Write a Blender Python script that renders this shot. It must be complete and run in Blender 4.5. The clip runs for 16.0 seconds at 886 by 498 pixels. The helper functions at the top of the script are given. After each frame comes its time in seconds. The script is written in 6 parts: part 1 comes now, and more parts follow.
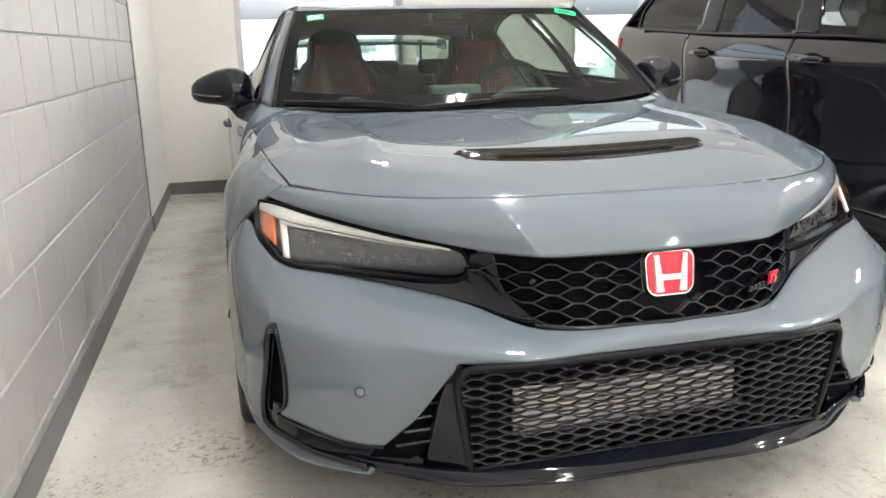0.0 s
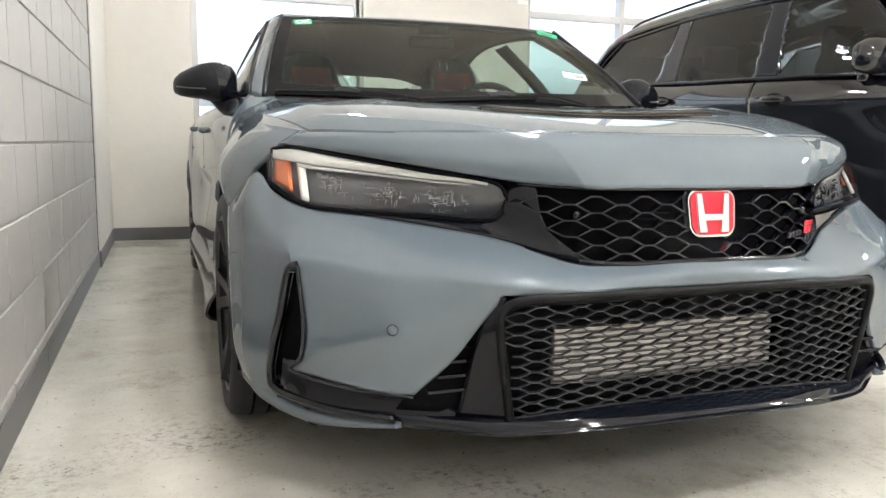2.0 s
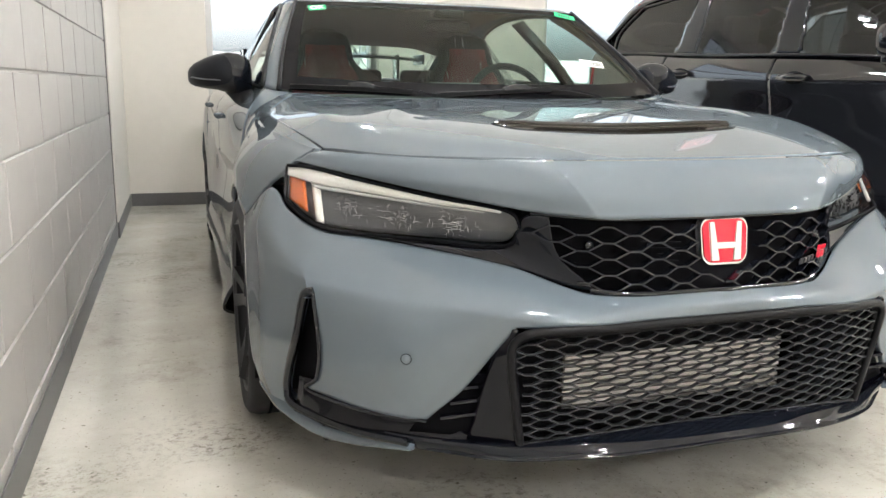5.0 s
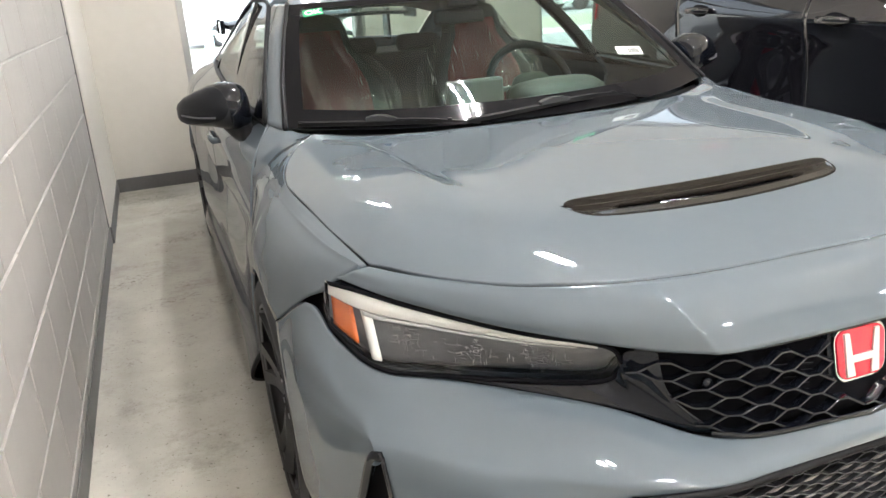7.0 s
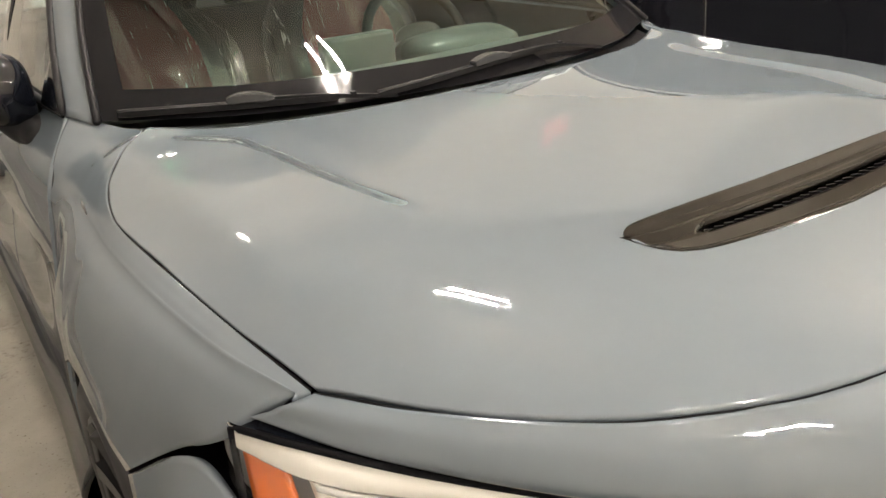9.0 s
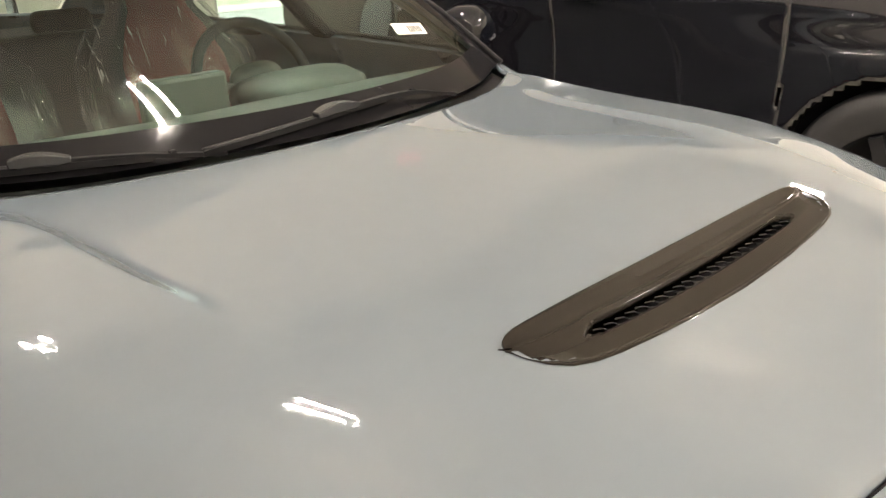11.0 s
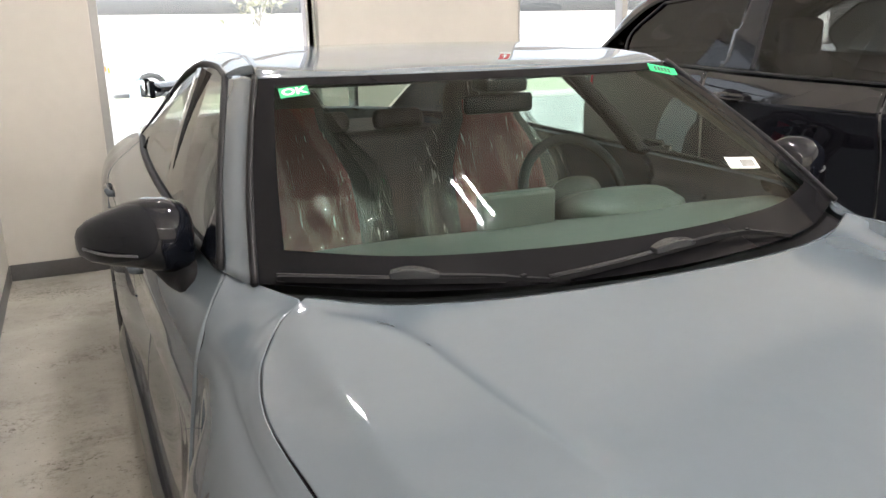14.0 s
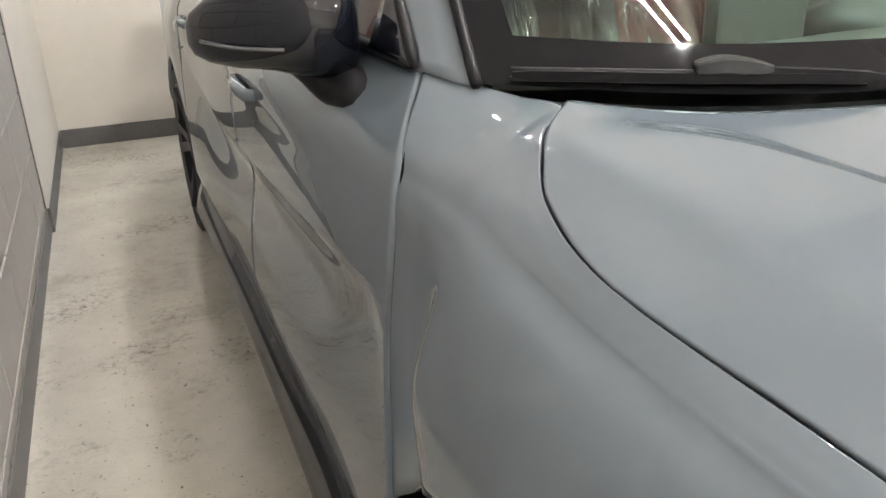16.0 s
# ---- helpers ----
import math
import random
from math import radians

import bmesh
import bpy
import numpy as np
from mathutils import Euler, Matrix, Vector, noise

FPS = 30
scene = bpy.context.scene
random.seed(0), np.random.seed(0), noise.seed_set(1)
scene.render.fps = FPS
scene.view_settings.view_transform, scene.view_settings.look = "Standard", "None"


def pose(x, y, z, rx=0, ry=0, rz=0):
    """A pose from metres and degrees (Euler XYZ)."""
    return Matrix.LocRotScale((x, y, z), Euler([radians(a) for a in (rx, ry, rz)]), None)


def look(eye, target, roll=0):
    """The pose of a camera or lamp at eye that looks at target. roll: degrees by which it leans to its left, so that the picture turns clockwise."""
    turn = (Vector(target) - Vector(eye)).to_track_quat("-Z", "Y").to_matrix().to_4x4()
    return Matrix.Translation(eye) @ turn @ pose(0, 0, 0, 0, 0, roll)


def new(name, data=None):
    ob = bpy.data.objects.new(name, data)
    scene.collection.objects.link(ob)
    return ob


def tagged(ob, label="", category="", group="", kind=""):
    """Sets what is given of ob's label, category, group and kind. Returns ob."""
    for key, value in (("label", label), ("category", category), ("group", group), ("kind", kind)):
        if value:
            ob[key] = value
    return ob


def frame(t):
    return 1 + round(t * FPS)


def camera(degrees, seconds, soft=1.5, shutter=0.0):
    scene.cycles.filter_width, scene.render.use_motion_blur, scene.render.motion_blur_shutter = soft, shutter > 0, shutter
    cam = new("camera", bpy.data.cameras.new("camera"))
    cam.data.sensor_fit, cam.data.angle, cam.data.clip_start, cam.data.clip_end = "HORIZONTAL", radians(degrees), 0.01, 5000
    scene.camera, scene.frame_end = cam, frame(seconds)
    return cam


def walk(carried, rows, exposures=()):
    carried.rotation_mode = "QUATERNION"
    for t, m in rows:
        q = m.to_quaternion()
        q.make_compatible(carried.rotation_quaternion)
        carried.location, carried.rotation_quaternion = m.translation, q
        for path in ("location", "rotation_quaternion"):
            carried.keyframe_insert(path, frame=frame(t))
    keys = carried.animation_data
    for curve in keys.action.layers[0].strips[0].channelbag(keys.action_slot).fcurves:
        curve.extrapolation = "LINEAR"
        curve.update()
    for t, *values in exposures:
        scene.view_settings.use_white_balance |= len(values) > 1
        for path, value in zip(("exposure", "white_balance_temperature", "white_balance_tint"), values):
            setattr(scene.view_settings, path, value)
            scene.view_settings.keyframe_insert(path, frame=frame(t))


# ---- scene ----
cam = camera(58.0, 16.0)
PATH = [
    (0, (-0.864, -1.481, 1.136), (-0.396, 0.4, 0.642), -1.3),
    (0.5, (-1.017, -1.397, 1.122), (-0.488, 0.476, 0.663), -1.5),
    (1, (-1.062, -1.376, 0.951), (-0.485, 0.502, 0.575), -1.0),
    (1.5, (-1.07, -1.376, 0.794), (-0.449, 0.502, 0.494), 0.0),
    (2, (-1.077, -1.384, 0.787), (-0.422, 0.488, 0.523), 0.6),
    (2.5, (-1.078, -1.387, 0.785), (-0.417, 0.483, 0.535), 0.8),
    (3, (-1.077, -1.399, 0.79), (-0.425, 0.476, 0.548), 0.6),
    (3.5, (-1.076, -1.392, 0.786), (-0.435, 0.487, 0.544), 0.3),
    (4, (-1.077, -1.386, 0.783), (-0.448, 0.494, 0.521), 0.5),
    (4.2, (-1.076, -1.384, 0.784), (-0.453, 0.495, 0.502), 0.6),
    (6.3, (-1.064, -1.305, 1.308), (-0.490, 0.510, 0.693), -1.8),
    (6.5, (-1.056, -1.185, 1.308), (-0.481, 0.622, 0.672), -2.9),
    (7, (-1.093, -0.957, 1.331), (-0.481, 0.837, 0.693), -4.2),
    (7.5, (-1.088, -0.733, 1.29), (-0.455, 1.054, 0.652), -3.5),
    (8, (-1.091, -0.531, 1.289), (-0.415, 1.23, 0.625), -3.8),
    (8.5, (-1.087, -0.317, 1.261), (-0.288, 1.37, 0.545), -4.4),
    (9, (-1.009, -0.189, 1.25), (-0.03, 1.379, 0.486), -4.9),
    (9.5, (-0.878, -0.074, 1.243), (0.269, 1.369, 0.466), -4.9),
    (9.7, (-0.856, -0.059, 1.25), (0.339, 1.344, 0.473), -5.1),
    (11.8, (-0.875, -0.004, 1.261), (0.403, 1.365, 0.562), -2.2),
    (12, (-0.877, 0.0, 1.264), (0.371, 1.403, 0.574), -2.2),
    (12.5, (-0.91, 0.014, 1.286), (0.233, 1.521, 0.636), -1.9),
    (13, (-0.959, 0.03, 1.321), (0.054, 1.649, 0.726), -1.7),
    (13.5, (-0.995, 0.031, 1.355), (-0.099, 1.737, 0.819), -1.6),
    (14, (-1.008, 0.031, 1.371), (-0.205, 1.789, 0.856), -1.3),
    (14.5, (-1.068, 0.111, 1.327), (-0.334, 1.887, 0.771), -1.8),
    (15, (-1.135, 0.276, 1.267), (-0.441, 2.042, 0.633), -2.6),
    (15.5, (-1.153, 0.409, 1.216), (-0.472, 2.147, 0.5), -2.8),
    (16, (-1.136, 0.583, 1.129), (-0.448, 2.293, 0.354), -1.7),
]
walk(cam, [(t, look(eye, target, roll)) for t, eye, target, roll in PATH],
     exposures=[(0, 2.12, 5900, 11), (4, 2.12, 5900, 11), (7, 2.1, 6000, 13), (8, 2.08, 5900, 12), (9, 2.16, 6850, 15), (12.5, 2.12, 7150, 17), (14, 1.95, 6250, 16), (15, 2.12, 6250, 15), (16, 2.3, 6200, 15)])

# ---- world and light ----
world = bpy.data.worlds.new("world")
scene.world = world
world.use_nodes = True
wn = world.node_tree.nodes
sky = wn.new("ShaderNodeTexSky")
sky.sky_type, sky.sun_disc = "NISHITA", False
sky.sun_elevation, sky.sun_rotation = radians(50), radians(195)
sky.air_density, sky.dust_density, sky.ozone_density = 0.6, 6.0, 0.5
wn["Background"].inputs["Strength"].default_value = 0.19
pale = wn.new("ShaderNodeHueSaturation")
pale.inputs["Saturation"].default_value = 0.2
world.node_tree.links.new(sky.outputs[0], pale.inputs["Color"])
world.node_tree.links.new(pale.outputs[0], wn["Background"].inputs["Color"])
sun = new("sun", bpy.data.lights.new("sun", "SUN"))
sun.data.energy, sun.data.angle, sun.data.color = 2.1, radians(6), (1, 0.98, 0.95)
sun.matrix_world = look((-8, -30, 38), (0, 0, 0))


# ---- materials ----
def mat(name, color, rough=0.5, metal=0.0, coat=0.0, spec=0.5, noise_amt=0.0, noise_scale=20.0, bump=0.0, bump_scale=200.0, sheen=0.0):
    """A principled surface whose colour wavers at two scales and whose relief is fine noise."""
    m = bpy.data.materials.new(name)
    m.use_nodes = True
    nt = m.node_tree
    b = nt.nodes["Principled BSDF"]
    b.inputs["Base Color"].default_value = (*color, 1)
    b.inputs["Roughness"].default_value = rough
    b.inputs["Metallic"].default_value = metal
    b.inputs["Coat Weight"].default_value = coat
    b.inputs["Coat Roughness"].default_value = 0.02
    b.inputs["Specular IOR Level"].default_value = spec
    geo = nt.nodes.new("ShaderNodeNewGeometry")
    if noise_amt:
        big = nt.nodes.new("ShaderNodeTexNoise")
        big.inputs["Scale"].default_value, big.inputs["Detail"].default_value = noise_scale, 6
        fine = nt.nodes.new("ShaderNodeTexNoise")
        fine.inputs["Scale"].default_value, fine.inputs["Detail"].default_value = noise_scale * 9, 4
        nt.links.new(geo.outputs["Position"], big.inputs["Vector"])
        nt.links.new(geo.outputs["Position"], fine.inputs["Vector"])
        add = nt.nodes.new("ShaderNodeMath")
        add.operation = "ADD"
        nt.links.new(big.outputs[0], add.inputs[0])
        nt.links.new(fine.outputs[0], add.inputs[1])
        ramp = nt.nodes.new("ShaderNodeMapRange")
        ramp.inputs["From Min"].default_value, ramp.inputs["From Max"].default_value = 0.65, 1.35
        ramp.inputs["To Min"].default_value, ramp.inputs["To Max"].default_value = 1 - noise_amt, 1 + noise_amt
        nt.links.new(add.outputs[0], ramp.inputs["Value"])
        mul = nt.nodes.new("ShaderNodeVectorMath")
        mul.operation = "SCALE"
        mul.inputs[0].default_value = color
        nt.links.new(ramp.outputs[0], mul.inputs["Scale"])
        nt.links.new(mul.outputs[0], b.inputs["Base Color"])
    if bump:
        t = nt.nodes.new("ShaderNodeTexNoise")
        t.inputs["Scale"].default_value, t.inputs["Detail"].default_value = bump_scale, 5
        nt.links.new(geo.outputs["Position"], t.inputs["Vector"])
        bp = nt.nodes.new("ShaderNodeBump")
        bp.inputs["Strength"].default_value, bp.inputs["Distance"].default_value = bump, 0.002
        nt.links.new(t.outputs[0], bp.inputs["Height"])
        nt.links.new(bp.outputs[0], b.inputs["Normal"])
    return m


def glass(name, tint, clear=0.9, rough=0.0, base=0.06):
    """A thin pane: tinted see-through with a mirror-like gloss by Fresnel."""
    m = bpy.data.materials.new(name)
    m.use_nodes = True
    nt = m.node_tree
    nt.nodes.clear()
    out = nt.nodes.new("ShaderNodeOutputMaterial")
    tr = nt.nodes.new("ShaderNodeBsdfTransparent")
    tr.inputs[0].default_value = (*[c * clear for c in tint], 1)
    gl = nt.nodes.new("ShaderNodeBsdfGlossy")
    gl.inputs["Roughness"].default_value = rough
    lw = nt.nodes.new("ShaderNodeLayerWeight")
    pw = nt.nodes.new("ShaderNodeMath")
    pw.operation = "POWER"
    pw.inputs[1].default_value = 5.0
    fr = nt.nodes.new("ShaderNodeMapRange")
    fr.inputs["To Min"].default_value, fr.inputs["To Max"].default_value = base, 1.0
    nt.links.new(lw.outputs["Facing"], pw.inputs[0])
    nt.links.new(pw.outputs[0], fr.inputs["Value"])
    mx = nt.nodes.new("ShaderNodeMixShader")
    nt.links.new(fr.outputs[0], mx.inputs[0])
    nt.links.new(tr.outputs[0], mx.inputs[1])
    nt.links.new(gl.outputs[0], mx.inputs[2])
    nt.links.new(mx.outputs[0], out.inputs[0])
    return m


def film_material():
    """Thin clear plastic with crinkles that catch the light, and white glints painted along the folds."""
    m = glass("plastic_film", (0.97, 0.98, 0.98), 0.95, 0.05, 0.14)
    nt = m.node_tree
    geo = nt.nodes.new("ShaderNodeNewGeometry")
    t = nt.nodes.new("ShaderNodeTexNoise")
    t.inputs["Scale"].default_value, t.inputs["Detail"].default_value, t.inputs["Distortion"].default_value = 7, 2, 1.0
    nt.links.new(geo.outputs["Position"], t.inputs["Vector"])
    bp = nt.nodes.new("ShaderNodeBump")
    bp.inputs["Strength"].default_value, bp.inputs["Distance"].default_value = 0.6, 0.03
    nt.links.new(t.outputs[0], bp.inputs["Height"])
    for n in nt.nodes:
        if n.bl_idname in ("ShaderNodeBsdfGlossy", "ShaderNodeLayerWeight"):
            nt.links.new(bp.outputs[0], n.inputs["Normal"])
        if n.bl_idname == "ShaderNodeBsdfGlossy":
            n.inputs["Roughness"].default_value = 0.045
    # a little milky haze
    out = next(n for n in nt.nodes if n.bl_idname == "ShaderNodeOutputMaterial")
    src = out.inputs[0].links[0].from_socket
    df = nt.nodes.new("ShaderNodeBsdfDiffuse")
    df.inputs[0].default_value = (0.75, 0.75, 0.74, 1)
    nt.links.new(bp.outputs[0], df.inputs["Normal"])
    mx = nt.nodes.new("ShaderNodeMixShader")
    # white streaks down the folds, painted in place of glints off the creases
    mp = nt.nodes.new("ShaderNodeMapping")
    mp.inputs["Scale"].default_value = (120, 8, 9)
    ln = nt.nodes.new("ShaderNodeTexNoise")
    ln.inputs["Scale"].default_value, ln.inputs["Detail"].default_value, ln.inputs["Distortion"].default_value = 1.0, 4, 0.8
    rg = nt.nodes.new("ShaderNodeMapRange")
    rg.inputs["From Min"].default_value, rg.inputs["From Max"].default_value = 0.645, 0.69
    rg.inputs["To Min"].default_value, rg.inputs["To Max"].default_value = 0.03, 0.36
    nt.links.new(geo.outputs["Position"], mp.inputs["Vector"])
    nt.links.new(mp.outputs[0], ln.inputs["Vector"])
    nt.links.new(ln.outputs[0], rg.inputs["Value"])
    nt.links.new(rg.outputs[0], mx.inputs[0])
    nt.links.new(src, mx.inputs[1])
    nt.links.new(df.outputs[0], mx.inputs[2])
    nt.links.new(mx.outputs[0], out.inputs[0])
    return m


def emitter(name, color, strength):
    m = bpy.data.materials.new(name)
    m.use_nodes = True
    b = m.node_tree.nodes["Principled BSDF"]
    b.inputs["Base Color"].default_value = (0.9, 0.9, 0.9, 1)
    b.inputs["Emission Color"].default_value = (*color, 1)
    b.inputs["Emission Strength"].default_value = strength
    return m


PAINT = mat("grey_paint", (0.105, 0.128, 0.148), 0.55, 0.0, 1.0, spec=0.0, noise_amt=0.02, noise_scale=3)
PAINT.node_tree.nodes["Principled BSDF"].inputs["Coat IOR"].default_value = 1.65
PAINT.node_tree.nodes["Principled BSDF"].inputs["Coat Roughness"].default_value = 0.018
BLACK = mat("gloss_black", (0.005, 0.006, 0.009), 0.06, 0, 0.0)
DEEP = mat("deep_black_gloss", (0.004, 0.004, 0.007), 0.08, 0, 0.0, spec=0.35)
MATTE = mat("matte_black_plastic", (0.007, 0.007, 0.008), 0.5, spec=0.16, bump=0.15, bump_scale=600)
FRIT = mat("screen_print_black", (0.008, 0.008, 0.009), 0.06, spec=0.07)
DARK = mat("dark_cavity", (0.005, 0.005, 0.006), 0.8, spec=0.05)
RUBBER = mat("rubber", (0.014, 0.014, 0.015), 0.6, noise_amt=0.2, noise_scale=30, bump=0.2, bump_scale=300)
RIM = mat("dark_rim", (0.03, 0.03, 0.032), 0.35, 0.6)
CHROME = mat("chrome", (0.75, 0.75, 0.76), 0.08, 1.0)
SILVER = mat("silver_plastic", (0.72, 0.71, 0.69), 0.25, 0.5)
STEEL = mat("brake_steel", (0.35, 0.35, 0.36), 0.3, 1.0, noise_amt=0.1, noise_scale=40)
COOLER = mat("cooler_aluminium", (0.42, 0.41, 0.40), 0.4, 0.7, noise_amt=0.15, noise_scale=25)
RED = mat("red_enamel", (0.55, 0.012, 0.03), 0.15, 0, 0.8)
AMBER = mat("amber_reflector", (0.75, 0.16, 0.02), 0.2, 0, 0.8)
WHITE_LENS = mat("white_light_guide", (0.78, 0.76, 0.70), 0.25, 0, 0.5)
GREY_LENS = mat("lamp_housing", (0.11, 0.11, 0.112), 0.3)
CLEAR = glass("clear_lens", (0.95, 0.96, 0.97), 0.92)
SCREEN = glass("windscreen_glass", (0.80, 0.95, 0.90), 0.90, 0.0, 0.042)
PRIVACY = glass("tinted_glass", (0.84, 0.92, 0.86), 0.85)
SUV_GLASS = glass("dark_glass", (0.42, 0.46, 0.45), 0.42)
PANE = glass("shop_window_glass", (0.97, 1.0, 0.98), 0.97)
SEAT_RED = mat("red_suede", (0.105, 0.013, 0.012), 0.8, noise_amt=0.15, noise_scale=30, bump=0.3, bump_scale=400)
SEAT_BLACK = mat("black_cloth", (0.017, 0.018, 0.018), 0.85, noise_amt=0.1, noise_scale=50)
DASH = mat("dash_plastic", (0.070, 0.078, 0.069), 0.5, bump=0.03, bump_scale=900)
CLIPGREY = mat("clip_grey_plastic", (0.03, 0.031, 0.033), 0.25, spec=0.5)
HEADLINER = mat("headliner_cloth", (0.04, 0.04, 0.04), 0.9, noise_amt=0.1, noise_scale=60)
FILM = film_material()
SUVBLACK = mat("black_paint", (0.006, 0.006, 0.008), 0.04, 0, 0.8)
STICK_GREEN = mat("green_sticker", (0.02, 0.42, 0.16), 0.4)
PAPER = mat("paper_white", (0.78, 0.80, 0.74), 0.6, noise_amt=0.04, noise_scale=60)
INK = mat("print_ink", (0.05, 0.05, 0.05), 0.6)
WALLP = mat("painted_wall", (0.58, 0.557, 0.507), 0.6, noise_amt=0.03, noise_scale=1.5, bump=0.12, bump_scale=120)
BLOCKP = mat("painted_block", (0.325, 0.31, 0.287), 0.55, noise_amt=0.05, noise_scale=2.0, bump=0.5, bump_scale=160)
BASE = mat("vinyl_base", (0.10, 0.098, 0.096), 0.45, noise_amt=0.12, noise_scale=6)
CEILP = mat("ceiling_paint", (0.42, 0.385, 0.33), 0.8, noise_amt=0.05, noise_scale=2)
ALU = mat("window_aluminium", (0.42, 0.42, 0.41), 0.4, 0.7, noise_amt=0.05, noise_scale=10)
SIGNRED = mat("red_sign", (0.62, 0.03, 0.03), 0.4)
TUBE = emitter("fluorescent_tube", (1.0, 0.955, 0.875), 390)
FIXGREY = mat("fixture_galvanised", (0.22, 0.22, 0.22), 0.6)
FIXWHITE = mat("fixture_enamel", (0.8, 0.8, 0.79), 0.4)
ASPHALT = mat("asphalt", (0.26, 0.26, 0.255), 0.9, noise_amt=0.15, noise_scale=3)
GRASS = mat("dry_grass", (0.30, 0.30, 0.22), 0.9, noise_amt=0.25, noise_scale=2)
CARWHITE = mat("white_car_paint", (0.75, 0.75, 0.75), 0.3, 0, 1.0)
# pale so that the unseen closing walls bounce fill onto the car front
HALLWALL = mat("hall_wall_paint", (0.82, 0.79, 0.73), 0.7, noise_amt=0.04, noise_scale=0.8)
# dark glass greyed, with the bright outdoor haze put into its colour
HAZEGLASS = mat("far_car_glass_hazed", (0.22, 0.23, 0.24), 0.1)
FARWALL = mat("far_wall", (0.45, 0.43, 0.40), 0.9, noise_amt=0.1, noise_scale=0.5)


def floor_material():
    """Sealed concrete: blotches, darker worn patches, specks and a wet-looking gloss that varies."""
    m = mat("sealed_concrete", (0.40, 0.385, 0.34), 0.2, 0, 0.0)
    nt = m.node_tree
    b = nt.nodes["Principled BSDF"]
    geo = nt.nodes.new("ShaderNodeNewGeometry")

    def tex(scale, detail=6, rough=0.55):
        t = nt.nodes.new("ShaderNodeTexNoise")
        t.inputs["Scale"].default_value, t.inputs["Detail"].default_value, t.inputs["Roughness"].default_value = scale, detail, rough
        nt.links.new(geo.outputs["Position"], t.inputs["Vector"])
        return t

    def ramp(src, a, ca, z, cz):
        r = nt.nodes.new("ShaderNodeValToRGB")
        r.color_ramp.elements[0].position, r.color_ramp.elements[0].color = a, (*ca, 1)
        r.color_ramp.elements[1].position, r.color_ramp.elements[1].color = z, (*cz, 1)
        nt.links.new(src, r.inputs[0])
        return r

    def mult(a, c):
        x = nt.nodes.new("ShaderNodeMix")
        x.data_type, x.blend_type = "RGBA", "MULTIPLY"
        x.inputs[0].default_value = 1
        nt.links.new(a, x.inputs[6])
        nt.links.new(c, x.inputs[7])
        return x.outputs[2]

    base = ramp(tex(0.9, 3, 0.5).outputs[0], 0.25, (0.50, 0.485, 0.43), 0.7, (0.60, 0.58, 0.52))
    stain = ramp(tex(4.0, 12, 0.72).outputs[0], 0.28, (0.78, 0.77, 0.745), 0.66, (1, 1, 1))
    speck = ramp(tex(55, 3, 0.5).outputs[0], 0.27, (0.35, 0.33, 0.3), 0.33, (1, 1, 1))
    dirt = ramp(tex(1.6, 12, 0.78).outputs[0], 0.32, (0.62, 0.61, 0.58), 0.47, (1, 1, 1))
    # scabbed patches: fine dark crumbs only where a slow noise allows
    crumbs = ramp(tex(38, 8, 0.8).outputs[0], 0.40, (0.30, 0.28, 0.25), 0.50, (1, 1, 1))
    where = ramp(tex(2.3, 5, 0.6).outputs[0], 0.52, (0, 0, 0), 0.66, (1, 1, 1))
    patch = nt.nodes.new("ShaderNodeMix")
    patch.data_type, patch.blend_type = "RGBA", "MIX"
    patch.inputs[6].default_value = (1, 1, 1, 1)
    nt.links.new(where.outputs[0], patch.inputs[0])
    nt.links.new(crumbs.outputs[0], patch.inputs[7])
    grit = ramp(tex(130, 2, 0.5).outputs[0], 0.26, (0.45, 0.43, 0.4), 0.34, (1, 1, 1))
    c = mult(mult(mult(mult(base.outputs[0], stain.outputs[0]), speck.outputs[0]), dirt.outputs[0]), mult(grit.outputs[0], patch.outputs[2]))
    nt.links.new(c, b.inputs["Base Color"])
    rr = nt.nodes.new("ShaderNodeMapRange")
    rr.inputs["From Min"].default_value, rr.inputs["From Max"].default_value = 0.35, 0.65
    rr.inputs["To Min"].default_value, rr.inputs["To Max"].default_value = 0.06, 0.20
    nt.links.new(tex(3.3, 7).outputs[0], rr.inputs["Value"])
    nt.links.new(rr.outputs[0], b.inputs["Roughness"])
    bp = nt.nodes.new("ShaderNodeBump")
    b.inputs["Specular IOR Level"].default_value = 0.7
    bp.inputs["Strength"].default_value, bp.inputs["Distance"].default_value = 0.22, 0.002
    nt.links.new(tex(22, 9, 0.65).outputs[0], bp.inputs["Height"])
    nt.links.new(bp.outputs[0], b.inputs["Normal"])
    return m


FLOOR = floor_material()


